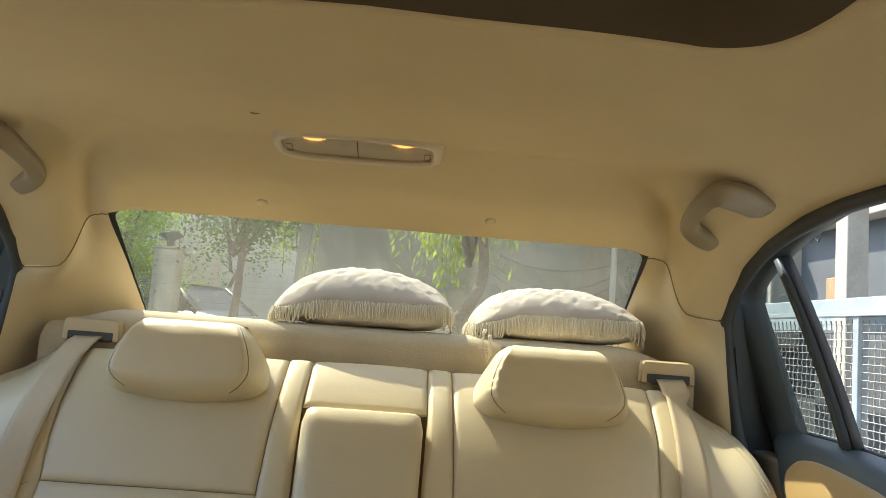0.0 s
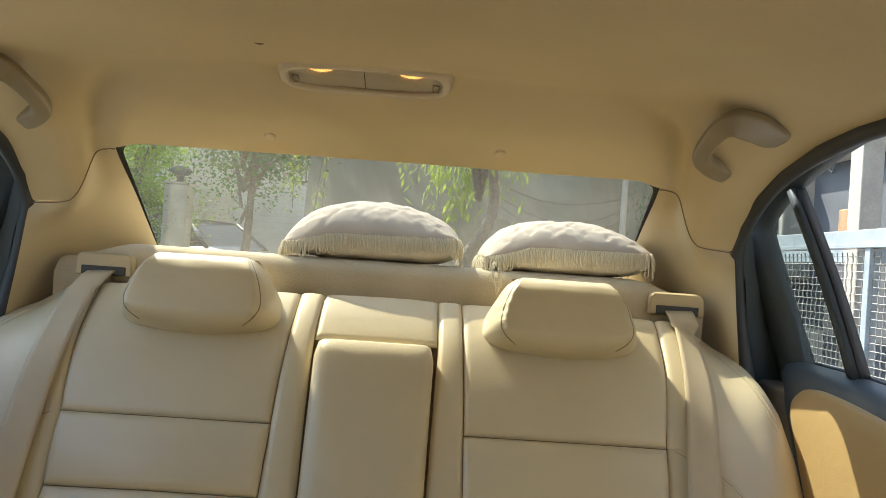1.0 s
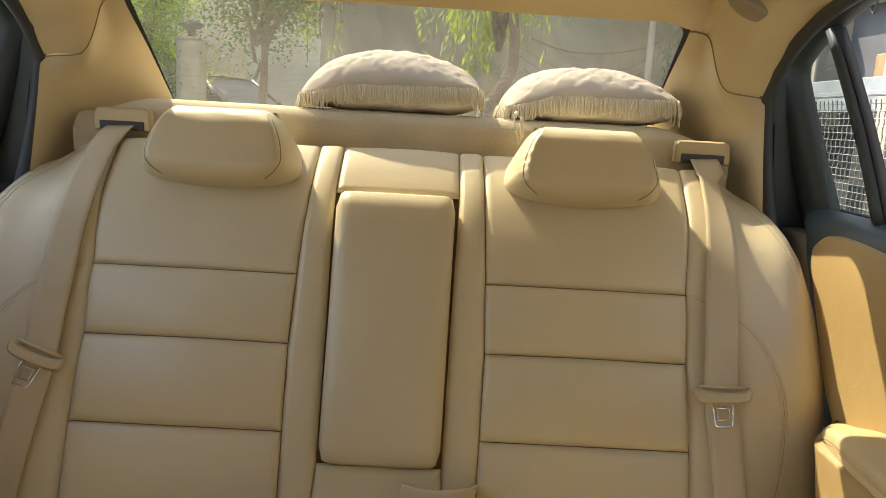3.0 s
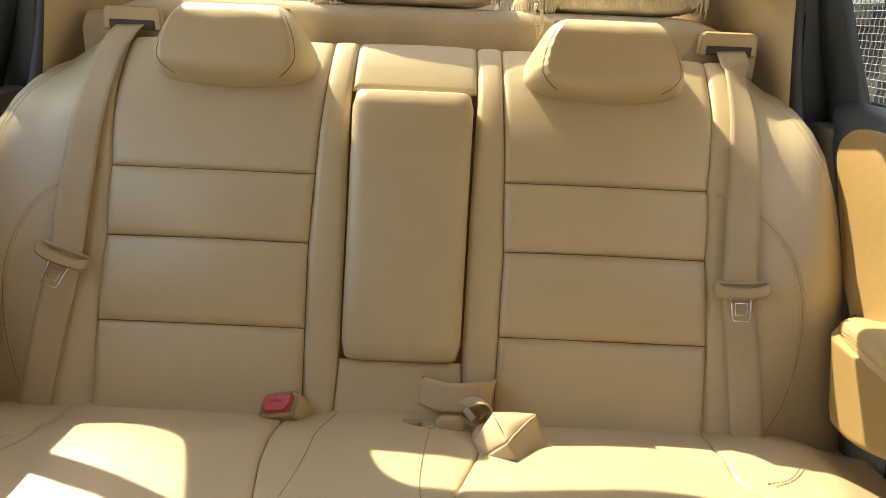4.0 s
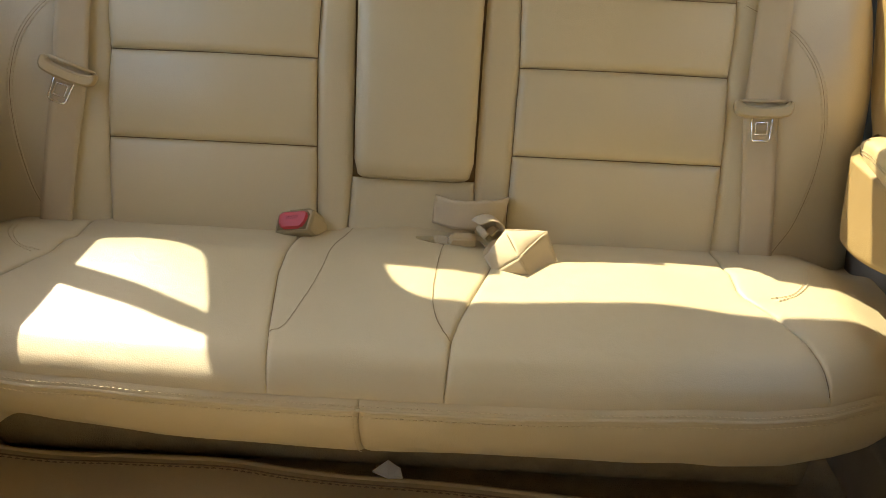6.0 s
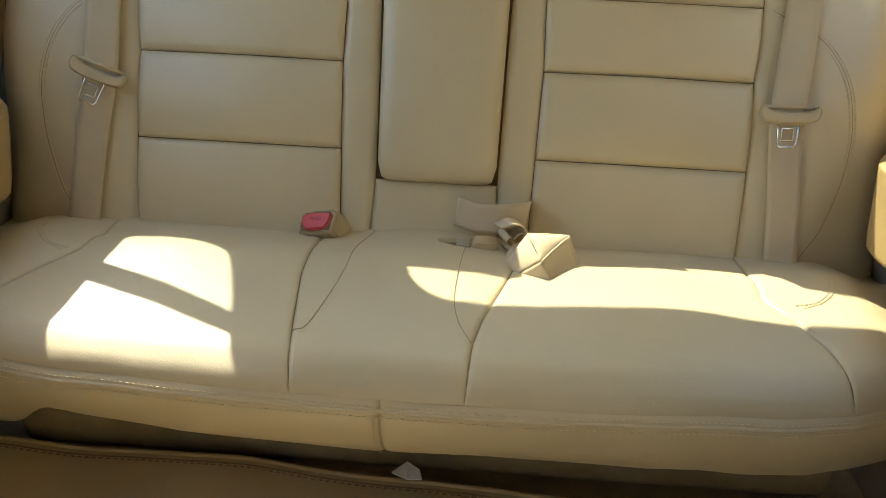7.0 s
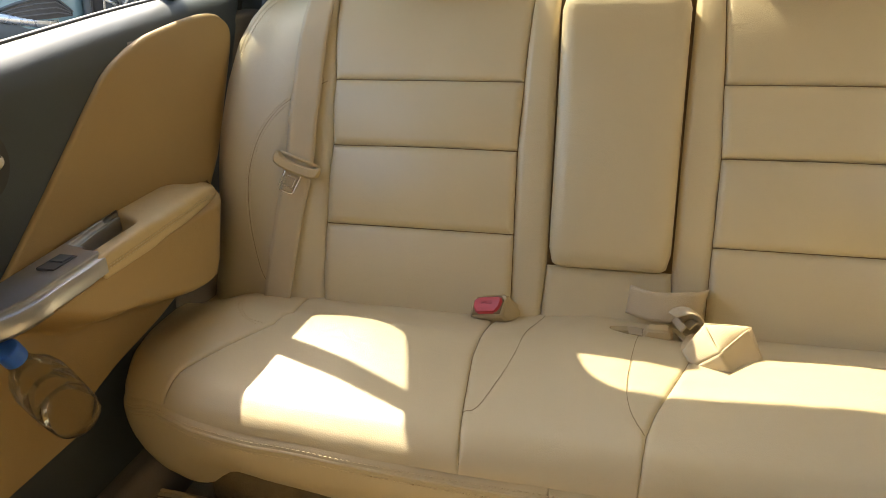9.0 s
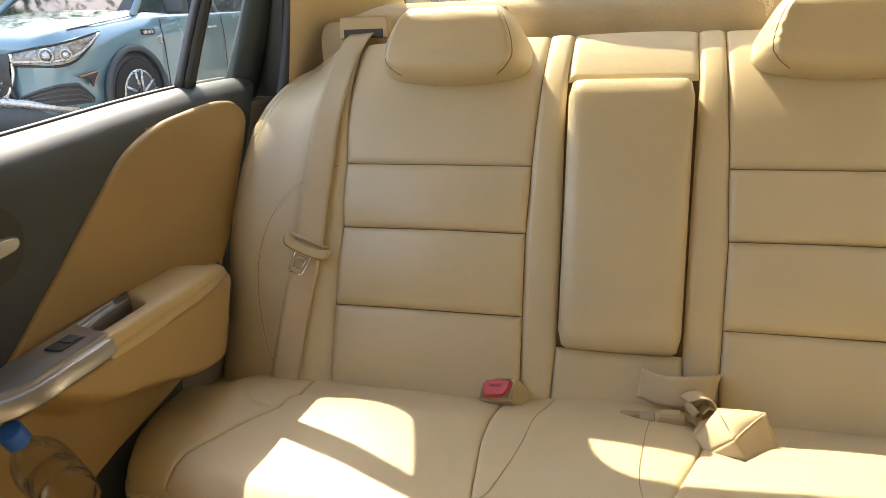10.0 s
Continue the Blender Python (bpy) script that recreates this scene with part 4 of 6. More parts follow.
def lamp_ring(a, k):
    c, s = math.cos(a), math.sin(a)
    hx, hy = (LX1 - LX0) / 2, (LY1 - LY0) / 2
    t, z = [(1.0, -0.006), (0.998, 0.008), (0.985, 0.015), (0.95, 0.0185), (0.91, 0.0185), (0.885, 0.0165), (0.88, 0.008)][k]
    x = (LX0 + LX1) / 2 + (hx - (1 - t) * 0.13) * math.copysign(abs(c) ** 0.4, c)
    y = (LY0 + LY1) / 2 + (hy - (1 - t) * 0.10) * math.copysign(abs(s) ** 0.62, s)
    return Vector((x, y, lamp_z(y) - z))


part("housing", grid_bm(np.linspace(0, 2 * math.pi, 73)[:-1], range(7), lamp_ring, True), LAMP_BEZEL, lamp, "pale beige plastic lamp bezel")
part("reflector", lamp_plate(LX0 + 0.008, LX1 - 0.008, LY0 + 0.007, LY1 - 0.007, 0.0085, 0.002), LAMP_TRAY, lamp, "silvered lamp tray")
lens = part("lens", facing(lamp_plate(LX0 + 0.009, LX1 - 0.009, LY0 + 0.008, LY1 - 0.008, 0.0115, 0.004), (0, 0, 0)), LENS, lamp, "clear ribbed lens")
lens.visible_shadow = False
for k in [*range(4, 22), *range(31, 48)]:
    x = LX0 + 0.03 + k * (LX1 - LX0 - 0.06) / 51
    part("lens_rib", tube_bm([(x, LY0 + 0.010, lamp_z(LY0 + 0.010) - 0.0120), (x, LY0 + 0.030, lamp_z(LY0 + 0.030) - 0.0152)], 0.0006, 4), LAMP_TRAY, lens)
part("lens_split", tube_bm([(-0.0348, LY0 + 0.013, lamp_z(LY0 + 0.013) - 0.0125), (-0.0348, 0.025, lamp_z(0.025) - 0.0148), (-0.0348, LY1 - 0.013, lamp_z(LY1 - 0.013) - 0.0125)], 0.0007, 5), BLACK_RUBBER, lens)
GLOW = emitter("warm_bulb", (1.0, 0.46, 0.13), 0.34)
for x in (-0.098, 0.034):
    part("bulb", tube_bm([(x + q, 0.004, lamp_z(0.004) - 0.0095) for q in (-0.020, -0.015, -0.006, 0.006, 0.015, 0.020)], [0.0006, 0.0030, 0.0052, 0.0052, 0.0030, 0.0006], 12), GLOW, lamp, "warm glowing bulb")
for x in (-0.137, 0.070):
    ring = [(x + a, 0.026 + b, lamp_z(0.026 + b) - 0.0158) for a, b in ((-0.0045, -0.009), (0.0045, -0.009), (0.0045, 0.011), (-0.0045, 0.011))]
    part("lamp_switch", tube_bm(ring, 0.0009, 5, closed=True), HANDLE_PLASTIC, lamp)

for x in (-0.207, 0.190):
    p = on_roof(x, 0.212)
    n = (on_roof(x, 0.222) - on_roof(x, 0.202)).cross(Vector((1, 0, 0))).normalized()
    n = n if n.z < 0 else -n
    tagged(part("headliner_clip", tube_bm([p - n * 0.001, p + n * 0.0025, p + n * 0.0038, p + n * 0.004], [0.0095, 0.0095, 0.007, 0.001], 20), BEIGE_PLASTIC), "round beige plastic headliner clip", "clip", "headliner clips")
p = on_roof(-0.174, -0.086, 0.0004)
tagged(part("headliner_mark", tube_bm([p, p + Vector((0.006, 0.002, 0.0)), p + Vector((0.012, 0.001, 0))], [0.0008, 0.0018, 0.0006], 6), SEAM), "small dark worn mark on the headliner", "mark", kind="structure")


GRIP = [(0.5914, 0.0278, 1.0595, 0.02), (0.5628, -0.0037, 1.0537, 0.022), (0.5199, -0.0467, 1.053, 0.022), (0.4861, -0.0646, 1.0535, 0.019), (0.4722, -0.0537, 1.0494, 0.015), (0.4724, -0.0142, 1.0419, 0.013), (0.4839, 0.049, 1.0344, 0.013), (0.5015, 0.0976, 1.0271, 0.015), (0.5338, 0.1372, 1.0207, 0.017), (0.5697, 0.1734, 1.0182, 0.017), (0.5943, 0.2018, 1.0164, 0.016)]


def grab_handle(side):
    """A bowed grip on two feet; each row of GRIP: place and half width."""
    h = thing("grab_handle", "beige plastic folding grab handle under the roof edge", "handle", "grab handles")
    path = curve([g[:3] for g in GRIP], 6)
    ws = [interp(i / (len(path) - 1) * (len(GRIP) - 1), [(k, g[3]) for k, g in enumerate(GRIP)]) for i in range(len(path))]
    bm = bmesh.new()
    rings = []
    for i, p in enumerate(path):
        d = (path[min(i + 1, len(path) - 1)] - path[max(i - 1, 0)]).normalized()
        s1 = d.cross(Vector((-0.40, -0.75, -0.52))).normalized()
        s2 = d.cross(s1)
        ring = []
        for t in np.linspace(0, 2 * math.pi, 21)[:-1]:
            c, s = math.cos(t), math.sin(t)
            q = p + s1 * ws[i] * math.copysign(abs(c) ** 0.5, c) + s2 * 0.0120 * math.copysign(abs(s) ** 0.5, s)
            ring.append(bm.verts.new((side * q.x - (0.036 if side < 0 else 0.0), q.y, q.z)))
        rings.append(ring)
    for a, b in zip(rings, rings[1:]):
        for i in range(20):
            j = (i + 1) % 20
            bm.faces.new((a[i], a[j], b[j], b[i]))
    bm.faces.new(rings[0])
    bm.faces.new(rings[-1])
    part("grip", bm, HANDLE_PLASTIC, h)


for side in (-1, 1):
    grab_handle(side)

# ---- scatter cushions on the shelf ----
def pillow(cx, cy, half, depth, low, high, tilt, sag, seed):
    """A soft quilted cushion, lying on the shelf, with loops of fringe along its edge."""
    t = thing("scatter_cushion", "off-white quilted cotton cushion with looped fringe on the shelf", "cushion", "cushions on the shelf")
    rng = random.Random(seed)

    def shape(a, b):
        """a, b in -1..1 over the cushion; half height."""
        e = (1 - abs(a) ** 2.2) * (1 - abs(b) ** 2.6)
        return max(0.0, e) ** 0.62

    def plan(a, b):
        return cx + half * a * (1 - 0.05 * b * b), cy + depth * b * (1 - 0.06 * abs(a) ** 4)

    def rim(a):
        """Height of the sewn edge, which sags at one end."""
        return low + 0.051 + tilt * a - sag * smooth_step(-0.35, -1.0, a)

    def up(a, b):
        x, y = plan(a, b)
        q = 0.0
        for m in (a * 2.3 + b * 1.7 + 0.15 * noise.noise(Vector((a * 2, b * 2, seed))), a * 2.3 - b * 1.7 + 0.15 * noise.noise(Vector((b * 2, a * 2, seed + 4)))):
            d = abs(m * 1.4 % 1 - 0.5)
            q -= math.exp(-(d / 0.065) ** 2)
        z = rim(a) + (high - rim(a)) * shape(a, b)
        z += 0.0056 * q * shape(a, b)
        z += 0.0035 * noise.noise(Vector((a * 3 + seed, b * 3, 0.3))) * shape(a, b) + 0.003 * noise.noise(Vector((a * 9 + seed, b * 9, 0.9)))
        return Vector((x, y, z))

    def down(a, b):
        x, y = plan(a, b)
        z = rim(a) - (rim(a) - low) * shape(a, b) ** 0.24
        z += 0.004 * noise.noise(Vector((a * 5 + seed, b * 2, 5.3)))
        return Vector((x, y, z))
    n = 75
    ts = [math.copysign(1 - (1 - abs(q)) ** 1.5, q) for q in np.linspace(-1, 1, n)]
    bm = bmesh.new()
    top = [[bm.verts.new(up(a, b)) for a in ts] for b in ts]
    low_g = [[top[i][j] if i in (0, n - 1) or j in (0, n - 1) else bm.verts.new(down(ts[j], ts[i])) for j in range(n)] for i in range(n)]
    under = bmesh.new()
    low_g = [[under.verts.new(v.co) for v in row] for row in low_g]
    for g, flip, mesh in ((top, False, bm), (low_g, True, under)):
        for i in range(n - 1):
            for j in range(n - 1):
                q = (g[i][j], g[i][j + 1], g[i + 1][j + 1], g[i + 1][j])
                mesh.faces.new(q[::-1] if flip else q)
    for v in [v for v in bm.verts if not v.link_faces]:
        bm.verts.remove(v)
    part("cover", bm, PILLOW, t)
    part("underside", under, PILLOW_UNDER, t, "smooth cream cotton underside")
    # looped yarn fringe on three sides
    bm = bmesh.new()
    edge = [(-1, b) for b in np.linspace(0.9, -1, 40)] + [(a, -1) for a in np.linspace(-1, 1, 58)] + [(1, b) for b in np.linspace(-1, 0.9, 40)]
    for a, b in edge:
        p = up(a, b) + Vector((rng.uniform(-0.002, 0.002), 0, 0))
        out = Vector((a if abs(a) == 1 else 0.0, b if abs(b) == 1 else 0.0, 0)).normalized()
        side = Vector((-out.y, out.x, 0))
        long, w = rng.uniform(0.022, 0.040), rng.uniform(0.0030, 0.0062)
        sway = side * rng.uniform(-0.005, 0.005)
        corner = abs(a) > 0.93 and abs(b) > 0.8
        if corner:
            long *= 1.35
        loop = []
        for q in np.linspace(0, 2 * math.pi, 9)[:-1]:
            k = (1 - math.cos(q)) / 2
            loop.append(p + out * (0.007 * math.sin(min(1, k * 1.5) * math.pi / 2) + 0.001) + side * w * math.sin(q) * (0.3 + 0.7 * k) + sway * k - Vector((0, 0, long * k)))
        tube_bm(loop, 0.00115, 5, bm, closed=True)
    part("fringe", bm, FRINGE, t, "cream looped yarn fringe")
    return t


pillow(-0.033, 0.475, 0.174, 0.115, 0.826, 0.947, 0.004, 0.018, 3)
pillow(0.352, 0.475, 0.168, 0.115, 0.826, 0.936, 0.002, 0.022, 8)
FR = random.Random(5)
bm = bmesh.new()
for k in range(5):
    q = Vector((0.203 + FR.uniform(-0.01, 0.006), 0.332, 0.842))
    tube_bm(curve([q, q + Vector((-0.004, -0.016, -0.01)), q + Vector((0.002 - 0.003 * k, -0.024, -0.035)), q + Vector((0.006, -0.026, -0.06 + 0.006 * k)), q + Vector((0.010, -0.024, -0.045)), q + Vector((0.008, -0.018, -0.01))], 4), 0.0008, 4, bm)
tagged(part("loose_fringe", bm, FRINGE), "loose hanging loops of cream yarn", "fringe")

# ---- seat belts ----
def belt(side):
    """A retracted lap and shoulder belt lying down the backrest, with its tongue."""
    t = thing("seat_belt", "beige webbing seat belt hanging down the backrest", "seat belt", "outer seat belts")
    if side > 0:
        mid = [(0.553, 0.515), (0.547, 0.43), (0.537, 0.32), (0.530, 0.22), (0.525, 0.135), (0.530, 0.06), (0.535, -0.03), (0.538, -0.13)]
    else:
        mid = [(-0.523, 0.512), (-0.524, 0.43), (-0.526, 0.32), (-0.528, 0.22), (-0.529, 0.140), (-0.540, 0.06), (-0.549, -0.03), (-0.556, -0.13)]
    line = curve(mid, 6)
    st = []
    top = back_point(line[0][0], line[0][1], 0.004)
    start = Vector((0.549 if side > 0 else -0.509, 0.300, 0.775))
    for k in (0.0, 0.3, 0.6, 0.85):
        p = start.lerp(top, k)
        p.z += 0.004 * math.sin(k * math.pi)
        st.append((p, Vector((1, 0, 0.05))))
    for i, q in enumerate(line):
        a, b = line[max(0, i - 1)], line[min(len(line) - 1, i + 1)]
        d = Vector((b[0] - a[0], b[1] - a[1])).normalized()
        w = Vector((1, d[0] * SR, d[0] * CR)) if d[1] < 0 else Vector((1, 0, 0))
        e = (back_shape(q[0] + 0.02, q[1]) - back_shape(q[0] - 0.02, q[1])) / 0.04
        w = w + Vector((0, -CR, SR)) * e * 0.8
        lift = 0.0075 + 0.006 * smooth_step(0.08, 0.14, q[1]) * smooth_step(0.3, 0.18, q[1])
        st.append((back_point(q[0], q[1], back_shape(q[0], q[1]) + lift), w))
    part("webbing", ribbon_bm(st, 0.0495), WEBBING, t)
    cx, cs, ang = (0.5245, 0.128, 0.0) if side > 0 else (-0.529, 0.132, -0.33)

    def place(x, s, off):
        c, n = math.cos(ang), math.sin(ang)
        xx, ss = cx + x * c - s * n, cs + x * n + s * c
        return back_point(xx, ss, back_shape(xx, ss) + 0.018 + off)
    outline = curve([(-0.028, 0.004), (-0.034, 0.010), (-0.040, 0.008), (-0.041, -0.002), (-0.036, -0.011), (-0.022, -0.015), (0.0, -0.016), (0.022, -0.015), (0.036, -0.011), (0.041, -0.002), (0.040, 0.008), (0.034, 0.010), (0.028, 0.004), (0.0, 0.001), (-0.028, 0.004)], 4)[:-1]
    bm = prism_bm([(p[0], p[1]) for p in outline], -0.004, 0.008, "z", 0.003, 2)
    for v in bm.verts:
        v.co = place(v.co.x, v.co.y, v.co.z)
    tongue = part("tongue_cover", bm, BEIGE_PLASTIC, t, "beige plastic belt tongue cover")
    bm = tube_bm([place(*p) for p in ((-0.034, 0.010, -0.002), (0.034, 0.010, -0.002))], 0.003, 8)
    part("tongue_slot", bm, BEIGE_PLASTIC, tongue)
    outer = [(-0.014, -0.014), (0.014, -0.014), (0.0125, -0.046), (0.010, -0.050), (-0.010, -0.050), (-0.0125, -0.046)]
    part("tongue", tube_bm([place(x, s, 0.003) for x, s in outer], 0.0016, 6, closed=True), CHROME, tongue, "chrome belt tongue")
    part("tongue_bar", tube_bm([place(x, s, 0.003) for x, s in ((-0.008, -0.040), (0.008, -0.040), (0.008, -0.022), (-0.008, -0.022))], 0.0011, 5, closed=True), CHROME, tongue)


for side in (-1, 1):
    belt(side)

# buckle with its red release button
buckle = thing("belt_buckle", "beige belt buckle with red release button on the seat", "belt buckle")
axis_z = Vector((-0.36, -0.55, 0.74)).normalized()
axis_x = (Vector((1, 0, -0.08)) - axis_z * axis_z.dot(Vector((1, 0, -0.08)))).normalized()
axis_y = axis_z.cross(axis_x)
spot = Vector((-0.179, -0.055, 0.236)) - axis_z * 0.026
buckle.matrix_basis = Matrix(((axis_x.x, axis_y.x, axis_z.x, spot.x), (axis_x.y, axis_y.y, axis_z.y, spot.y), (axis_x.z, axis_y.z, axis_z.z, spot.z), (0, 0, 0, 1))) @ Matrix.Scale(1.2, 4)
part("shell", prism_bm([(-0.026, -0.017), (0.026, -0.017), (0.030, 0.012), (0.024, 0.018), (-0.022, 0.018), (-0.028, 0.012)], -0.075, 0.026, "z", 0.004, 3), BEIGE_PLASTIC, buckle)
part("rim_opening", prism_bm([(-0.021, -0.0125), (0.021, -0.0125), (0.0235, 0.008), (0.019, 0.0135), (-0.018, 0.0135), (-0.0225, 0.008)], 0.0255, 0.0272, "z"), SEAM, buckle)
red = part("release_button", prism_bm([(-0.014, -0.012), (0.014, -0.012), (0.021, -0.003), (0.0225, 0.008), (0.018, 0.012), (-0.017, 0.012), (-0.0215, 0.008), (-0.020, -0.003)], 0.024, 0.0305, "z", 0.0025, 3), RED, buckle, "red plastic release button")
txt = bpy.data.curves.new("press_text", "FONT")
txt.body, txt.size, txt.extrude, txt.align_x, txt.align_y = "PRESS", 0.0068, 0.0002, "CENTER", "CENTER"
txt.materials.append(material("dark_red_print", (0.38, 0.03, 0.04), 0.6))
press = new("press_lettering", txt)
press.parent = red
press.matrix_basis = pose(0.0, 0.003, 0.0307)

# loose centre belt, rolled and folded on the cushion
roll = thing("centre_seat_belt", "loosely rolled beige centre seat belt lying on the cushion", "seat belt")


def strap(points, across, width=0.047, steps=7):
    pts = curve(points, steps)
    w = curve(across, steps)
    return ribbon_bm([(p, q) for p, q in zip(pts, w)], width, 0.0011, 8)


part("webbing_roll", strap([(0.035, -0.035, 0.262), (0.070, -0.058, 0.264), (0.112, -0.066, 0.270), (0.138, -0.058, 0.271), (0.146, -0.030, 0.262), (0.140, 0.0, 0.24)],
     [(0.10, 0.05, 1), (0.1, 0.1, 1), (0.0, 0.15, 1), (0.1, 0.1, 1), (0.2, 0.1, 1), (0.2, 0.1, 1)]), WEBBING_LIT, roll)
part("webbing_loop", strap([(0.098, -0.074, 0.262), (0.118, -0.090, 0.279), (0.134, -0.088, 0.272), (0.136, -0.080, 0.250), (0.122, -0.076, 0.238), (0.108, -0.082, 0.246), (0.112, -0.092, 0.262)],
     [(0.5, -1, 0.2), (0.4, -1, 0.2), (0.4, -1, 0.1), (0.4, -1, 0.0), (0.4, -1, 0.0), (0.4, -1, 0.0), (0.4, -1, 0.0)], 0.034), WEBBING_LIT, roll)
part("webbing_coil", strap([(0.110, -0.090, 0.236), (0.124, -0.100, 0.230), (0.138, -0.092, 0.236), (0.140, -0.080, 0.250), (0.130, -0.078, 0.256), (0.120, -0.086, 0.250)],
     [(0.3, -1, 0.3)] * 6, 0.030), WEBBING_LIT, roll)
part("tongue_cover", prism_bm([(0.058, 0.232), (0.064, 0.226), (0.100, 0.228), (0.104, 0.238), (0.098, 0.248), (0.064, 0.247)], -0.100, -0.078, "y", 0.004, 3), BEIGE_PLASTIC, roll, "beige belt tongue cover")
part("tongue", prism_bm([(0.008, 0.2315), (0.012, 0.2300), (0.060, 0.2330), (0.060, 0.2375), (0.046, 0.2390), (0.012, 0.2365)], -0.102, -0.078, "y", 0.001), CHROME, roll, "chrome belt tongue")
# folded length: four faces of a twisted loop
def fold(name, corners, bulge, n=9):
    """A slack piece of strap between four corners, with thickness."""
    a, b, c, d = [Vector(p) for p in corners]
    nrm = (c - a).cross(d - b).normalized()

    def f(u, v):
        p = a.lerp(b, u).lerp(d.lerp(c, u), v)
        return p + nrm * bulge * 4 * u * (1 - u) * (0.4 + 0.6 * 4 * v * (1 - v))
    bm = grid_bm(np.linspace(0, 1, n), np.linspace(0, 1, n), f)
    bmesh.ops.recalc_face_normals(bm, faces=bm.faces[:])
    bmesh.ops.solidify(bm, geom=bm.faces[:], thickness=0.0022)
    return part(name, bm, WEBBING_LIT, roll)


APEX, TOP_R, SIDE_R, FLOOR_B = (0.140, -0.130, 0.281), (0.2016, -0.125, 0.281), (0.217, -0.150, 0.246), (0.183, -0.196, 0.238)
FLOOR_L, LEFT, PEAK = (0.126, -0.177, 0.238), (0.112, -0.155, 0.250), (0.158, -0.185, 0.269)
fold("webbing_fold", (LEFT, FLOOR_L, PEAK, APEX), 0.003)
fold("webbing_fold", (PEAK, FLOOR_B, SIDE_R, TOP_R), -0.004)
fold("webbing_fold", (FLOOR_L, (0.152, -0.190, 0.236), FLOOR_B, PEAK), 0.002)
fold("webbing_fold", (APEX, PEAK, (0.185, -0.150, 0.262), TOP_R), 0.006)
fold("webbing_fold", (APEX, TOP_R, SIDE_R, (0.150, -0.120, 0.240)), 0.004)
part("webbing_tail", strap([(0.140, -0.09, 0.246), (0.130, -0.115, 0.242), (0.128, -0.145, 0.240), (0.150, -0.175, 0.238)], [(1, 0.5, 0.1)] * 4, 0.040), WEBBING_LIT, roll)

# ---- floor mat, paper, bottle ----
def mat_point(u, v):
    x = -0.715 + 1.37 * u
    y0 = interp(x, [(-0.715, -0.262), (-0.58, -0.260), (-0.43, -0.257), (-0.34, -0.261), (-0.25, -0.262), (-0.158, -0.270), (0.0, -0.279), (0.168, -0.290), (0.64, -0.305)])
    y = y0 - 0.55 * v
    z = -0.072 - 0.02 * smooth_step(0, 0.3, v) + 0.055 * math.exp(-(x / 0.13) ** 2) * smooth_step(0.02, 0.3, v) + 0.012 * smooth_step(-0.50, -0.71, x)
    z += 0.006 * noise.noise(Vector((x * 5, y * 4, 2.2))) + 0.004 * math.sin(x * 16) * (1 - v)
    return Vector((x, y, z))


mat = thing("floor_mat", "tan leatherette floor mat with stitched border", "floor mat")
part("sheet", grid_bm(np.linspace(0, 1, 90), np.linspace(0, 1, 40), mat_point), MAT_LEATHER, mat)
part("border", tube_bm([mat_point(u, 0.0) + Vector((0, 0, -0.002)) for u in np.linspace(0, 1, 90)], 0.005, 8), MAT_LEATHER, mat)
part("stitching", stitches_bm([mat_point(u, 0.035) + Vector((0, 0, 0.0012)) for u in np.linspace(0, 1, 120)], (0, 0, 1), 0.007, 0.004, 0.0011), SEAM, mat)
part("border_seam", tube_bm([mat_point(u, 0.025) + Vector((0, 0, 0.0004)) for u in np.linspace(0, 1, 90)], 0.0012, 5), SEAM, mat)
PAPER = material("white_paper", (0.75, 0.74, 0.72), 0.8)
bm = bmesh.new()
q = mat_point(0.513, 0.0)
vs = [bm.verts.new(q + Vector(p)) for p in ((-0.024, 0.006, 0.010), (-0.002, 0.022, 0.018), (0.018, 0.012, 0.012), (0.022, 0.0, 0.006), (0.0, -0.006, 0.011))]
bm.faces.new(vs)
ext = bmesh.ops.extrude_face_region(bm, geom=bm.faces[:])
for v in [g for g in ext["geom"] if isinstance(g, bmesh.types.BMVert)]:
    v.co.z -= 0.003
tagged(part("paper_scrap", bm, PAPER, None, "", False), "crumpled scrap of white paper on the mat", "paper")

bottle = thing("water_bottle", "clear plastic water bottle with blue cap lying in the door recess", "bottle")
A, Bq = Vector((-0.652, -0.436, 0.222)), Vector((-0.642, -0.510, 0.362))
axis = (Bq - A).normalized()
prof = [(0.0, 0.012), (0.002, 0.026), (0.008, 0.030), (0.03, 0.031), (0.034, 0.029), (0.038, 0.031), (0.06, 0.031), (0.064, 0.029), (0.068, 0.031), (0.09, 0.030), (0.105, 0.026), (0.122, 0.016), (0.132, 0.0125), (0.142, 0.0125)]
prof = [(h * 1.12, r * 1.12) for h, r in prof]
bm = tube_bm([A + axis * h for h, _ in prof], [r for _, r in prof], 24)
body = part("body", bm, CLEAR_PLASTIC, bottle, "clear ribbed plastic body")
CAP = material("blue_plastic", (0.02, 0.14, 0.62), 0.4, bump=0.1)
part("cap", tube_bm([A + axis * h for h in (0.155, 0.156, 0.176, 0.178)], [0.0130, 0.0148, 0.0148, 0.012], 24), CAP, bottle, "blue screw cap")

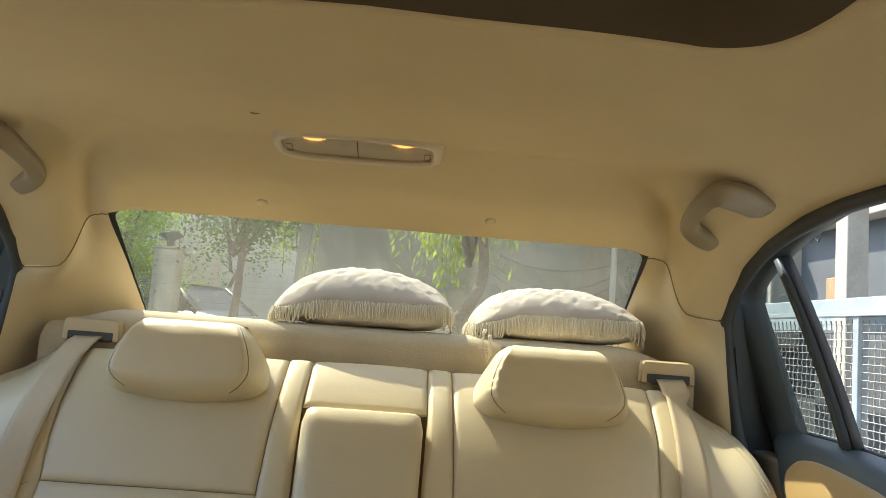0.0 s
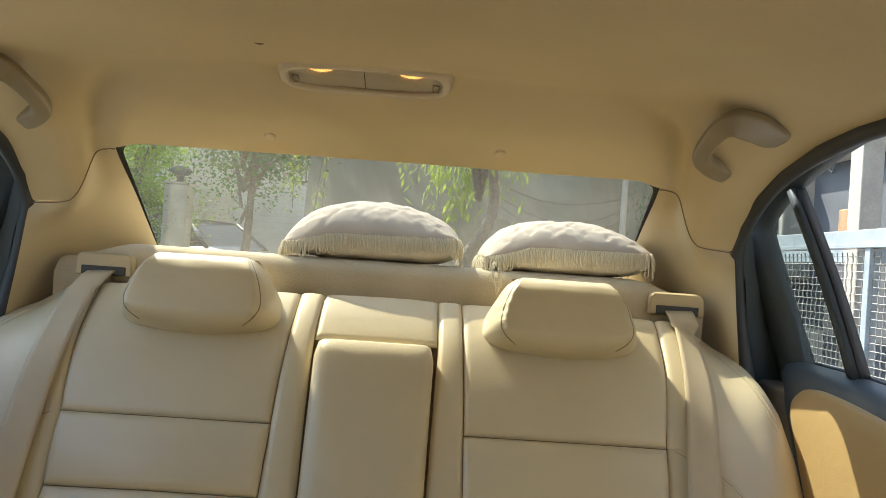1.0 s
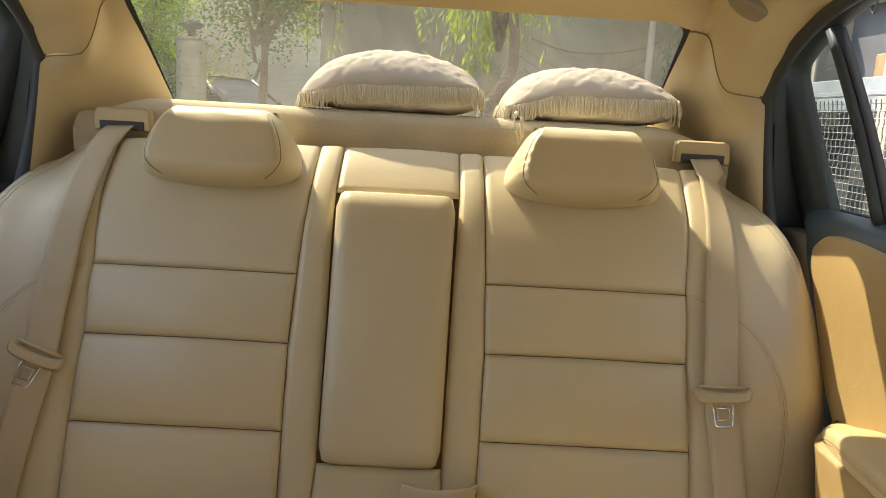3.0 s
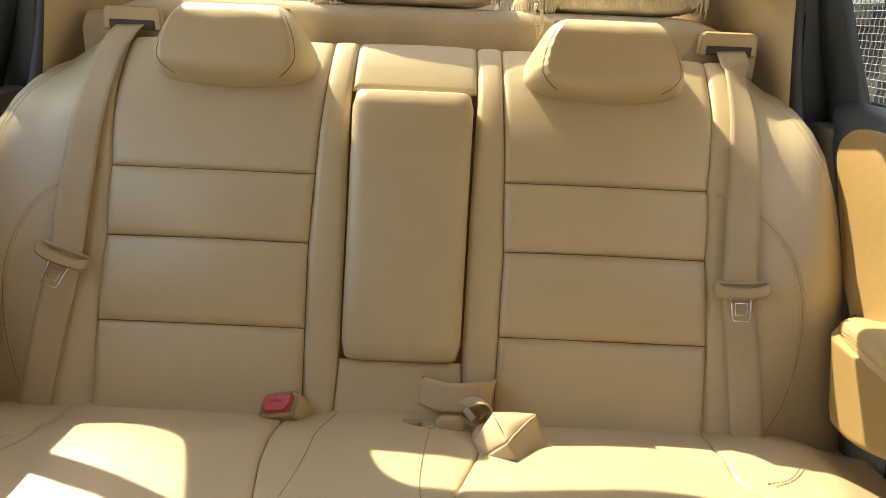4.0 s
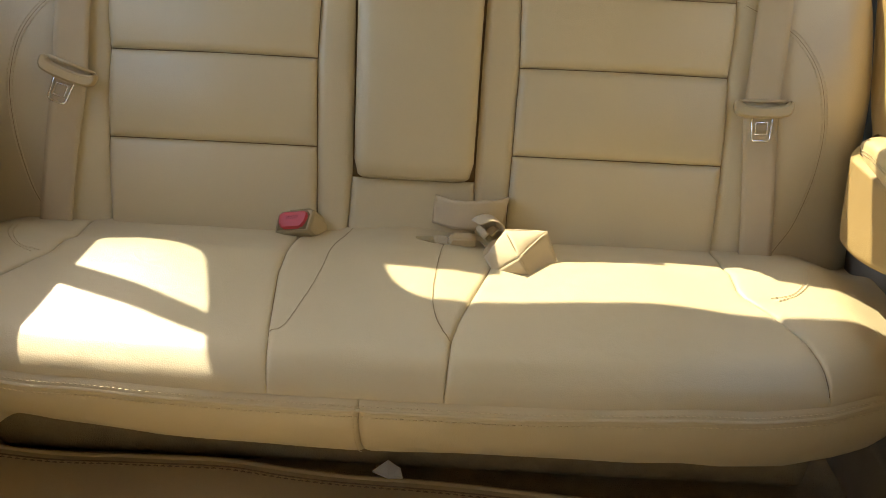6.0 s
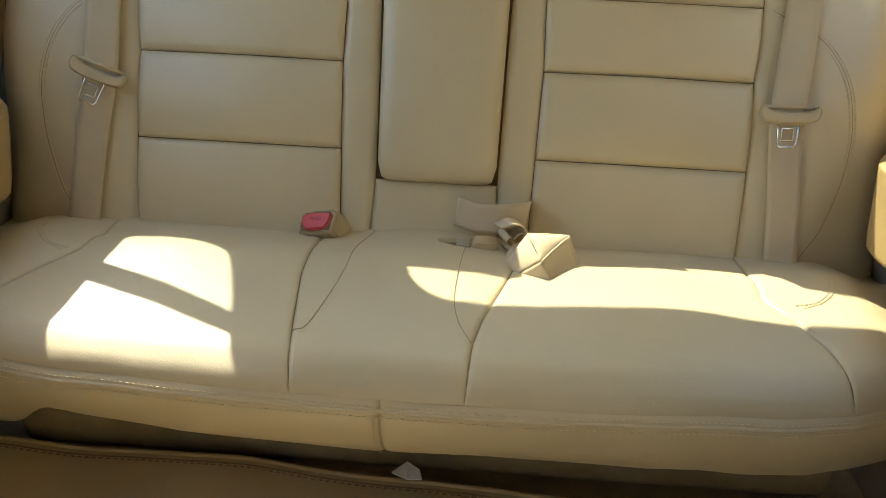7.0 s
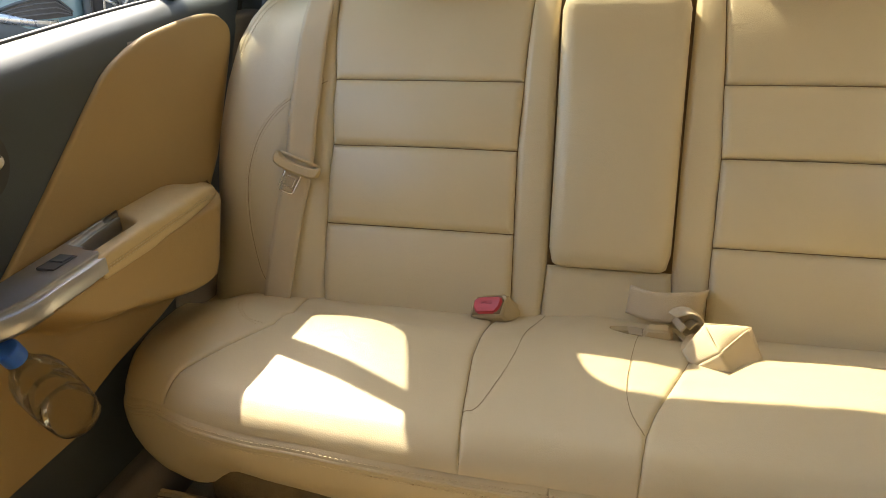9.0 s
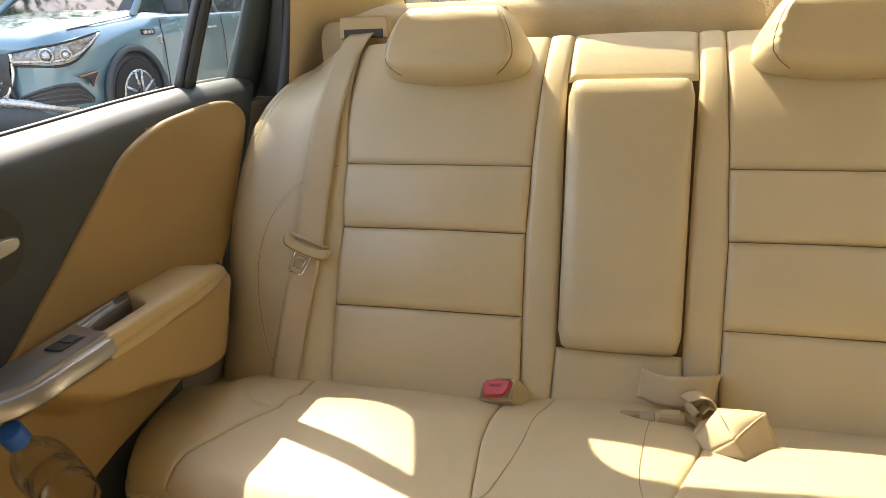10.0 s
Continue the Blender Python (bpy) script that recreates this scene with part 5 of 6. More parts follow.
# ---- yard: right-hand mesh fence and what stands behind ----
PALE_PAINT = material("pale_blue_paint", (0.27, 0.30, 0.31), 0.55, 0, 0.25, 7, 120, 0.2, dist=0.003)
WIRE = material("galvanised_wire", (0.33, 0.32, 0.29), 0.5, 0.6, 0.2, 20, 300, 0.1)
CONCRETE = material("painted_concrete", (0.36, 0.32, 0.26), 0.9, 0, 0.2, 4, 60, 0.5, dist=0.004)
PANEL_GREY = material("slate_grey_panel", (0.088, 0.092, 0.097), 0.6, 0, 0.2, 3, 90, 0.2)
WALL_BEIGE = material("cream_plaster", (0.42, 0.385, 0.325), 0.95, 0, 0.2, 1.2, 40, 0.5, dist=0.006)
WALL_GREY = material("weathered_grey_plaster", (0.30, 0.275, 0.235), 0.95, 0, 0.25, 1.2, 40, 0.5, dist=0.006)
BARK = material("grey_brown_bark", (0.12, 0.095, 0.07), 0.95, 0, 0.35, 6, 30, 1.0, dist=0.03)
RUST = material("rusty_wood", (0.34, 0.20, 0.10), 0.9, 0, 0.35, 12, 80, 0.5)

FX = 2.02
fence = thing("mesh_fence", "pale blue steel fence with woven wire mesh", "fence")
part("top_rail", box_bm((FX - 0.02, -3.0, 1.045), (FX + 0.03, 9.0, 1.112), 0.004), PALE_PAINT, fence)
part("rail_lip", box_bm((FX - 0.032, -3.0, 1.030), (FX - 0.018, 9.0, 1.050), 0.002), PALE_PAINT, fence)
part("bottom_rail", box_bm((FX - 0.02, -3.0, -0.12), (FX + 0.03, 9.0, -0.07), 0.004), PALE_PAINT, fence)
for k in range(9):
    y = 2.135 + (k - 3) * 1.25
    part("post", box_bm((FX - 0.022, y - 0.021, GROUND_Z), (FX + 0.028, y + 0.021, 1.06), 0.004), PALE_PAINT, fence)
for i in range(33):
    part("cross_wire", tube_bm([(FX - 0.006, 0.2 + k * 0.60, -0.06 + i * 0.034) for k in range(12)], 0.0024, 4), WIRE, fence)
for i in range(122):
    y = 0.6 + i * 0.042
    pts = [(FX + (0.0028 if k % 2 else -0.0028), y + (0.0008 if k % 2 else -0.0008), -0.06 + k * 0.0335) for k in range(33)]
    part("upright_wire", tube_bm(pts, 0.0030, 4), WIRE, fence)

pillar = thing("concrete_post", "cream painted square concrete post behind the fence", "post")
part("shaft", box_bm((2.38, 2.86, GROUND_Z), (2.50, 2.98, 3.0), 0.008), CONCRETE, pillar)
cable = thing("cable_coil", "coil of black cable hanging on the post", "cable")
for k in range(4):
    c = Vector((2.34, 2.90 + 0.03 * k, 1.86 - 0.02 * k))
    r1, r2 = 0.20 + 0.03 * k, 0.09 + 0.03 * (k % 2)
    pts = [c + Vector((0.02 * math.sin(3 * t + k), r1 * math.cos(t + 0.3 * k), r2 * math.sin(t) - 0.05 * math.cos(t * 2 + k))) for t in np.linspace(0, 2 * math.pi, 33)[:-1]]
    part("loop", tube_bm(pts, 0.007, 6, closed=True), BLACK_RUBBER, cable)
part("tail", tube_bm(curve([(2.34, 2.95, 1.8), (2.35, 3.06, 1.6), (2.36, 3.12, 1.5), (2.34, 3.15, 1.62), (2.34, 3.02, 1.80)], 8), 0.006, 6), BLACK_RUBBER, cable)
shed = thing("panelled_shed", "slate grey panelled shed with a cream sill", "shed")
for k in range(7):
    y = 1.35 + k * 0.62
    part("panel", box_bm((3.25, y + 0.006, GROUND_Z), (3.32, y + 0.614, 1.83), 0.006), PANEL_GREY, shed)
part("joint_backing", box_bm((3.30, 1.3, GROUND_Z), (3.36, 5.7, 1.80)), CONCRETE, shed)
part("sill", box_bm((3.10, 1.2, 1.83), (3.6, 5.7, 1.93), 0.01), WALL_BEIGE, shed)
part("awning", prism_bm([(3.0, 2.35), (4.4, 2.75), (4.4, 2.80), (3.0, 2.40)], 0.8, 4.6, "y", 0.006), WALL_BEIGE, shed, "cream sloping awning")
tagged(part("wooden_crate", box_bm((2.60, 3.32, 1.17), (2.72, 3.46, 1.33), 0.008), RUST), "weathered brown wooden box behind the fence", "box")
tagged(part("steel_beam", box_bm((2.57, 3.1, 1.00), (2.83, 5.2, 1.17), 0.01), PALE_PAINT), "pale painted steel beam behind the fence", "beam")
ac = thing("condenser_unit", "grey outdoor condenser unit with round fan", "air conditioner")
part("case", box_bm((3.0, 5.0, 0.9), (3.35, 5.9, 1.75), 0.02), CONCRETE, ac)
part("fan_ring", tube_bm([(2.99, 5.35 + 0.26 * math.cos(t), 1.35 + 0.26 * math.sin(t)) for t in np.linspace(0, 2 * math.pi, 25)[:-1]], 0.02, 6, closed=True), PANEL_GREY, ac)
# Height and length beyond the view are added to cut light from there.
part("wall_right", box_bm((5.2, -12, GROUND_Z), (5.4, 16, 7.5)), WALL_GREY)
tagged(bpy.data.objects["wall_right"], "plastered building wall with unseen height added to block light", "wall", kind="structure")

# ---- blue electric car parked alongside ----
SUV_PAINT = material("pale_blue_car_paint", (0.15, 0.265, 0.315), 0.25, 0.2, 0.05, 2, 900, 0.02, coat=1.0)
DARK_PAINT = material("dark_car_paint", (0.03, 0.035, 0.04), 0.25, 0.2, 0.05, 2, 900, 0.02, coat=1.0)
CAR_GLASS = material("dark_car_glass", (0.015, 0.02, 0.022), 0.05, 0, 0.1, 3, 50, 0.0)
DARK_GLASS = material("dusty_dark_glass", (0.03, 0.033, 0.033), 0.4, 0, 0.2, 3, 50, 0.0, spec=0.2)
LAMP_LENS = material("headlamp_reflector", (0.24, 0.24, 0.23), 0.18, 0.7, 0.75, 26, 60, 0.8, coat=1.0, dist=0.01)
HEADLAMP = material("headlamp_silver", (0.50, 0.50, 0.49), 0.28, 0.9, 0.2, 30, 90, 0.2)
AMBER = material("orange_reflector", (0.45, 0.20, 0.07), 0.4)
TYRE = material("tyre_rubber", (0.02, 0.02, 0.02), 0.8, 0, 0.2, 20, 100, 0.3)


def crossover(name, label, paint, m, detailed=True):
    """A compact crossover; local y points to its rear, x = 0 on its axis, z = 0 on the ground, nose at y = 0."""
    car = thing(name, label, "car")
    sec = [  # y, half width, sill, shoulder, deck height, deck half width
        (0.00, 0.60, 0.30, 0.66, 0.76, 0.50), (0.05, 0.72, 0.24, 0.68, 0.84, 0.60), (0.16, 0.82, 0.22, 0.72, 0.90, 0.66), (0.35, 0.875, 0.22, 0.78, 0.945, 0.70),
        (0.60, 0.895, 0.22, 0.84, 0.985, 0.72), (0.95, 0.90, 0.22, 0.90, 1.02, 0.74), (1.20, 0.90, 0.22, 0.93, 1.05, 0.75), (1.60, 0.90, 0.22, 0.96, 1.03, 0.80), (2.60, 0.90, 0.22, 0.98, 1.04, 0.80), (3.40, 0.90, 0.22, 1.0, 1.05, 0.78), (4.0, 0.88, 0.26, 1.0, 1.05, 0.70), (4.3, 0.72, 0.35, 0.95, 1.0, 0.6)]

    def ring(s):
        y, w, sill, sh, deck, dw = s
        half = [(w * 0.90, sill), (w * 0.985, sill + 0.12), (w * 0.975, sill + 0.28), (w, sh - 0.12), (w * 0.985, sh - 0.02), (w * 0.95, sh + 0.02), (dw * 1.06, deck - 0.03), (dw * 0.9, deck), (dw * 0.45, deck + 0.02), (0.0, deck + 0.025)]
        full = half + [(-x, z) for x, z in half[-2::-1]]
        return [(x, y, z) for x, z in full]
    lines = [curve([ring(s)[i] for s in sec], 4) for i in range(19)]
    bm = bmesh.new()
    rows = [[bm.verts.new(lines[i][k]) for i in range(19)] for k in range(len(lines[0]))]
    for a, b in zip(rows, rows[1:]):
        for i in range(18):
            bm.faces.new((a[i], b[i], b[i + 1], a[i + 1]))
    bm.faces.new(rows[0])
    bm.faces.new(rows[-1][::-1])
    body = part("body", bm, paint, car)
    cab = [(1.05, 0.70, 1.02), (1.75, 0.60, 1.50), (2.4, 0.60, 1.60), (3.4, 0.58, 1.56), (4.05, 0.60, 1.05)]
    bm = bmesh.new()
    rows = []
    for y, w, z in cab:
        base = interp(y, [(1.05, 0.99), (4.05, 1.0)])
        rows.append([bm.verts.new(p) for p in ((0.80 if y < 4 else 0.7, y, base), (w + 0.02, y, z - 0.06), (w - 0.08, y, z), (-w + 0.08, y, z), (-w - 0.02, y, z - 0.06), (-0.80 if y < 4 else -0.7, y, base))])
    for a, b in zip(rows, rows[1:]):
        for i in range(5):
            bm.faces.new((a[i], b[i], b[i + 1], a[i + 1]))
    part("greenhouse", bm, CAR_GLASS if detailed else DARK_GLASS, car, "dark car windows", False)
    part("roof", grid_bm(np.linspace(-0.53, 0.53, 8), np.linspace(1.72, 3.5, 10), lambda x, y: Vector((x, y, interp(y, [(1.7, 1.50), (2.4, 1.605), (3.4, 1.565), (3.5, 1.54)]) + 0.012 - 0.06 * x * x))), paint, car)
    for sx in (-1, 1):
        for a, b in (((0.78, 1.07, 1.0), (0.60, 1.76, 1.49)), ((0.79, 2.45, 1.0), (0.60, 2.42, 1.56))):
            part("window_pillar", tube_bm([(sx * a[0], a[1], a[2]), (sx * b[0], b[1], b[2])], 0.035, 6), paint, car)
        part("mirror", box_bm((min(sx * 0.86, sx * 1.06), 1.42, 1.00), (max(sx * 0.86, sx * 1.06), 1.54, 1.15), 0.03, 3), BLACK_PLASTIC, car)
        for wy in (0.83, 3.45):
            arch = [Vector((sx * (0.885 + 0.022), wy + 0.40 * math.cos(t), 0.33 + 0.40 * math.sin(t))) for t in np.linspace(-0.35, math.pi + 0.35, 30)]
            part("wheel_arch", tube_bm(arch, 0.030, 8), BLACK_PLASTIC, car, "dark plastic arch cladding")
            part("arch_hollow", tube_bm([(sx * 0.70, wy, 0.33), (sx * 0.904, wy, 0.33)], 0.385, 32), BLACK_RUBBER, car)
            wheel = part("wheel", tube_bm([(sx * q, wy, 0.325) for q in (0.72, 0.80, 0.905, 0.922, 0.926)], [0.30, 0.325, 0.325, 0.305, 0.235], 40), TYRE, car, "black tyre")
            part("rim", tube_bm([(sx * q, wy, 0.325) for q in (0.915, 0.930, 0.932)], [0.228, 0.226, 0.205], 40), HEADLAMP, wheel, "alloy rim")
            part("rim_face", tube_bm([(sx * 0.926, wy, 0.325), (sx * 0.9345, wy, 0.325)], 0.206, 36), BLACK_PLASTIC, wheel)
            for k in range(5):
                t = 2 * math.pi * k / 5 + 0.4
                u, v = Vector((0, math.cos(t), math.sin(t))), Vector((0, -math.sin(t), math.cos(t)))
                c = Vector((sx * 0.938, wy, 0.325))
                for sh in (-0.028, 0.028):
                    part("spoke", tube_bm([c + u * 0.03 + v * sh * 0.5, c + u * 0.215 + v * sh * 1.6], [0.016, 0.012], 6), HEADLAMP, wheel)
    if not detailed:
        car.matrix_basis = m
        return car
    body_tree = tree_of(body)

    def skin(angle, z, lift):
        """A point on the body at a bearing from the middle of the bonnet."""
        way = Vector((math.sin(angle), -math.cos(angle), 0))
        hit = body_tree.ray_cast(Vector((0, 0.75, z)) + way * 3, -way)[0]
        return (hit or Vector((0, 0.75, z)) + way) + way * lift
    for sx in (-1, 1):
        # swept headlamp wrapped round the corner
        top = curve([(0.40, -0.006, 0.745), (0.60, 0.045, 0.775), (0.76, 0.135, 0.80), (0.845, 0.27, 0.835), (0.885, 0.46, 0.875)], 5)
        low = curve([(0.42, -0.012, 0.655), (0.60, 0.025, 0.640), (0.775, 0.125, 0.635), (0.855, 0.25, 0.70), (0.887, 0.45, 0.86)], 5)
        bm = bmesh.new()
        a = [bm.verts.new((sx * (p.x + 0.016), p.y - 0.014, p.z)) for p in top]
        c = [bm.verts.new((sx * ((p.x + q.x) / 2 + 0.03), (p.y + q.y) / 2 - 0.028, (p.z + q.z) / 2)) for p, q in zip(top, low)]
        b = [bm.verts.new((sx * (p.x + 0.016), p.y - 0.014, p.z)) for p in low]
        for g, h in ((a, c), (c, b)):
            for i in range(len(g) - 1):
                bm.faces.new((g[i], g[i + 1], h[i + 1], h[i]))
        lampo = part("headlamp", bm, LAMP_LENS, car, "swept clear headlamp with bright reflectors")
        part("lamp_border", tube_bm([(sx * (p.x + 0.018), p.y - 0.016, p.z) for p in top + low[::-1]], 0.010, 6, closed=True), CAR_GLASS, lampo)
        for cxp, r in ((0.68, 0.050), (0.79, 0.040)):
            q = Vector((sx * (cxp + 0.035), interp(cxp, [(0.6, 0.03), (0.66, 0.045), (0.8, 0.155)]) - 0.03, 0.715))
            n = Vector((sx * 0.45, -0.9, 0)).normalized()
            e1 = n.cross(Vector((0, 0, 1)))
            part("projector_ring", tube_bm([q + e1 * r * math.cos(t) + Vector((0, 0, r * math.sin(t))) for t in np.linspace(0, 2 * math.pi, 25)[:-1]], 0.008, 6, closed=True), HEADLAMP, lampo)
            part("projector", tube_bm([q - n * 0.01, q + n * 0.012, q + n * 0.02], [r * 0.7, r * 0.6, r * 0.2], 16), HEADLAMP, lampo)
        part("lamp_strip", tube_bm([(sx * (p.x * 0.6 + q.x * 0.4 + 0.03), p.y * 0.6 + q.y * 0.4 - 0.03, p.z * 0.25 + q.z * 0.75) for p, q in zip(top, low)], 0.011, 6), HEADLAMP, lampo)
        # lower vent, silver blade and side marker
        vent_top = [(30, 0.40), (40, 0.455), (48, 0.485), (56, 0.485), (63, 0.36)]
        vent = part("lower_vent", grid_bm(np.linspace(30, 63, 24), np.linspace(0, 1, 8), lambda a, v: skin(sx * radians(a), 0.33 + (interp(a, vent_top) - 0.33) * v, 0.006)), BLACK_RUBBER, car, "black bumper vent")
        part("vent_rim", tube_bm([skin(sx * radians(a), interp(a, vent_top), 0.008) for a in np.linspace(30, 63, 24)], 0.012, 6), BLACK_PLASTIC, vent)
        for k in (0.25, 0.5, 0.75):
            part("vent_slat", tube_bm([skin(sx * radians(a), 0.33 + (interp(a, vent_top) - 0.33) * k, 0.010) for a in np.linspace(32, 62, 16)], 0.006, 5), PANEL_GREY, vent)
        part("bumper_blade", tube_bm([(sx * 0.0, -0.06, 0.375), (sx * 0.34, -0.05, 0.375), (sx * 0.52, -0.02, 0.355), (sx * 0.68, 0.07, 0.315), (sx * 0.80, 0.20, 0.28)], 0.040, 8), HEADLAMP, car, "silver bumper blade")
        marker = part("side_marker", prism_bm([(0.15, 0.545), (0.385, 0.575), (0.30, 0.455), (0.26, 0.515)], min(sx * 0.868, sx * 0.888), max(sx * 0.868, sx * 0.888), "x", 0.003), BLACK_RUBBER, car, "black side marker with an orange edge")
        part("marker_edge", tube_bm([(sx * 0.889, 0.16, 0.545), (sx * 0.890, 0.37, 0.571), (sx * 0.889, 0.30, 0.465)], 0.007, 5), AMBER, marker, "orange reflector strip")
        part("badge", prism_bm([(1.00, 0.83), (1.18, 0.83), (1.19, 0.88), (0.99, 0.88)], min(sx * 0.893, sx * 0.906), max(sx * 0.893, sx * 0.906), "x", 0.004), BLACK_RUBBER, car, "black fender badge")
        part("fender_vent", prism_bm([(1.20, 0.80), (1.27, 0.74), (1.28, 0.78), (1.28, 0.83)], min(sx * 0.893, sx * 0.908), max(sx * 0.893, sx * 0.908), "x", 0.004), CHROME, car, "chrome fender vent")
        part("door_gap", tube_bm([(sx * 0.893, 1.29, 0.96), (sx * 0.902, 1.31, 0.75), (sx * 0.894, 1.33, 0.45), (sx * 0.89, 1.33, 0.25)], 0.005, 4), BLACK_RUBBER, car)
        part("door_gap", tube_bm([(sx * 0.893, 2.36, 0.98), (sx * 0.902, 2.38, 0.75), (sx * 0.89, 2.38, 0.25)], 0.005, 4), BLACK_RUBBER, car)
        part("handle", tube_bm([(sx * 0.905, 2.06, 0.865), (sx * 0.925, 2.09, 0.868), (sx * 0.925, 2.20, 0.872), (sx * 0.905, 2.24, 0.870)], 0.012, 6), CHROME, car)
        part("hood_gap", tube_bm([(sx * 0.60, 0.07, 0.835), (sx * 0.74, 0.30, 0.905), (sx * 0.79, 0.60, 0.945), (sx * 0.81, 1.05, 1.0)], 0.005, 4), BLACK_RUBBER, car)
    part("lower_bumper", grid_bm(np.linspace(-0.80, 0.80, 30), np.linspace(0.13, 0.345, 6), lambda x, z: Vector((x, -0.05 + 0.27 * abs(x / 0.8) ** 4 - 0.03 * math.sin((z - 0.13) / 0.215 * math.pi), z))), BLACK_PLASTIC, car, "black lower bumper")
    part("grille", grid_bm(np.linspace(-0.42, 0.42, 20), np.linspace(0.36, 0.74, 12), lambda x, z: Vector((x, -0.03 + 0.10 * x * x - 0.04 * math.sin((z - 0.36) / 0.38 * math.pi), z))), BLACK_RUBBER, car, "black studded grille")
    for r in range(6):
        for k in range(11):
            x, z = -0.36 + k * 0.072 + (0.036 if r % 2 else 0), 0.42 + r * 0.052
            if abs(x) < 0.39:
                part("grille_stud", tube_bm([(x, -0.06 + 0.10 * x * x - 0.03, z), (x, -0.075 + 0.10 * x * x - 0.03, z)], [0.014, 0.006], 6), HEADLAMP, car)
    part("grille_frame", tube_bm(curve([(-0.44, -0.02, 0.74), (-0.42, -0.03, 0.55), (-0.30, -0.05, 0.38), (0.0, -0.07, 0.34), (0.30, -0.05, 0.38), (0.42, -0.03, 0.55), (0.44, -0.02, 0.74)], 6), 0.016, 6), CHROME, car)
    font = bpy.data.curves.new("badge_text", "FONT")
    font.body, font.size, font.extrude, font.align_x, font.align_y = "electric", 0.05, 0.0008, "CENTER", "CENTER"
    font.materials.append(PAPER)
    word = new("badge_lettering", font)
    word.parent = car
    word.matrix_basis = pose(0.9068, 1.09, 0.856, 90, 0, 90)
    car.matrix_basis = m
    return car


crossover("electric_crossover", "pale blue electric crossover parked in the yard", SUV_PAINT, pose(-5.25, 3.775, yard_z(-5.2, 4.0), 0, 0, 1.3))
crossover("dark_hatchback", "dark car parked far behind in the yard", DARK_PAINT, pose(-4.6, 15.0, yard_z(-4.6, 15), 0, 0, 35), False)
crossover("dark_hatchback", "dark car parked beside a gate pillar", DARK_PAINT, pose(-2.3, 12.2, yard_z(-2.3, 12), 0, 0, 60), False)

# ---- behind the car: gate pillar, wall, trees ----
gate = thing("gate_pillar", "white plastered gate pillar with a domed lamp", "gate pillar")
part("shaft", box_bm((-3.83, 10.3, GROUND_Z), (-3.48, 10.65, 1.72), 0.02), CONCRETE, gate)
part("cap", box_bm((-3.86, 10.27, 1.72), (-3.45, 10.68, 1.76), 0.02), CONCRETE, gate)
part("lamp_dome", tube_bm([(-3.655, 10.475, z) for z in (1.76, 1.86, 1.93, 1.98, 2.01)], [0.05, 0.06, 0.19, 0.14, 0.03], 20), PANEL_GREY, gate, "grey domed pillar lamp")
tagged(part("wall_far", box_bm((-5, 19.0, GROUND_Z), (14, 19.3, 4.2)), WALL_BEIGE), "weathered cream boundary wall", "wall", kind="structure")
tagged(part("wall_far", box_bm((-13, 21.0, GROUND_Z), (-5.4, 21.3, 6.0)), WALL_BEIGE), "pale house wall behind the yard", "wall", kind="structure")
# Not in view: added to cut horizon light on the backrest.
tagged(part("wall_street", box_bm((-14, -9.3, GROUND_Z), (14, -9.0, 4.0)), WALL_BEIGE), "unseen cream wall added ahead of the car to block low sky", "wall", kind="structure")
tagged(part("wall_left", box_bm((-12.3, -6, GROUND_Z), (-12.0, 19, 3.0)), WALL_BEIGE), "cream boundary wall beyond the parked car", "wall", kind="structure")


def leaf_material(name, color):
    m = material(name, color, 0.6, 0, 0.35, 1.5, 40, 0.0)
    b = m.node_tree.nodes["Principled BSDF"]
    b.inputs["Transmission Weight"].default_value = 0.0
    b.inputs["Subsurface Weight"].default_value = 0.0
    tr, mx = m.node_tree.nodes.new("ShaderNodeBsdfTranslucent"), m.node_tree.nodes.new("ShaderNodeMixShader")
    tr.inputs[0].default_value = (color[0] * 2.4, color[1] * 2.4, color[2] * 1.2, 1)
    mx.inputs[0].default_value = 0.45
    m.node_tree.links.new(b.outputs[0], mx.inputs[1])
    m.node_tree.links.new(tr.outputs[0], mx.inputs[2])
    m.node_tree.links.new(mx.outputs[0], m.node_tree.nodes["Material Output"].inputs[0])
    return m


LEAF = leaf_material("bright_leaf", (0.11, 0.16, 0.025))
LEAF_DARK = leaf_material("deep_leaf", (0.045, 0.085, 0.025))


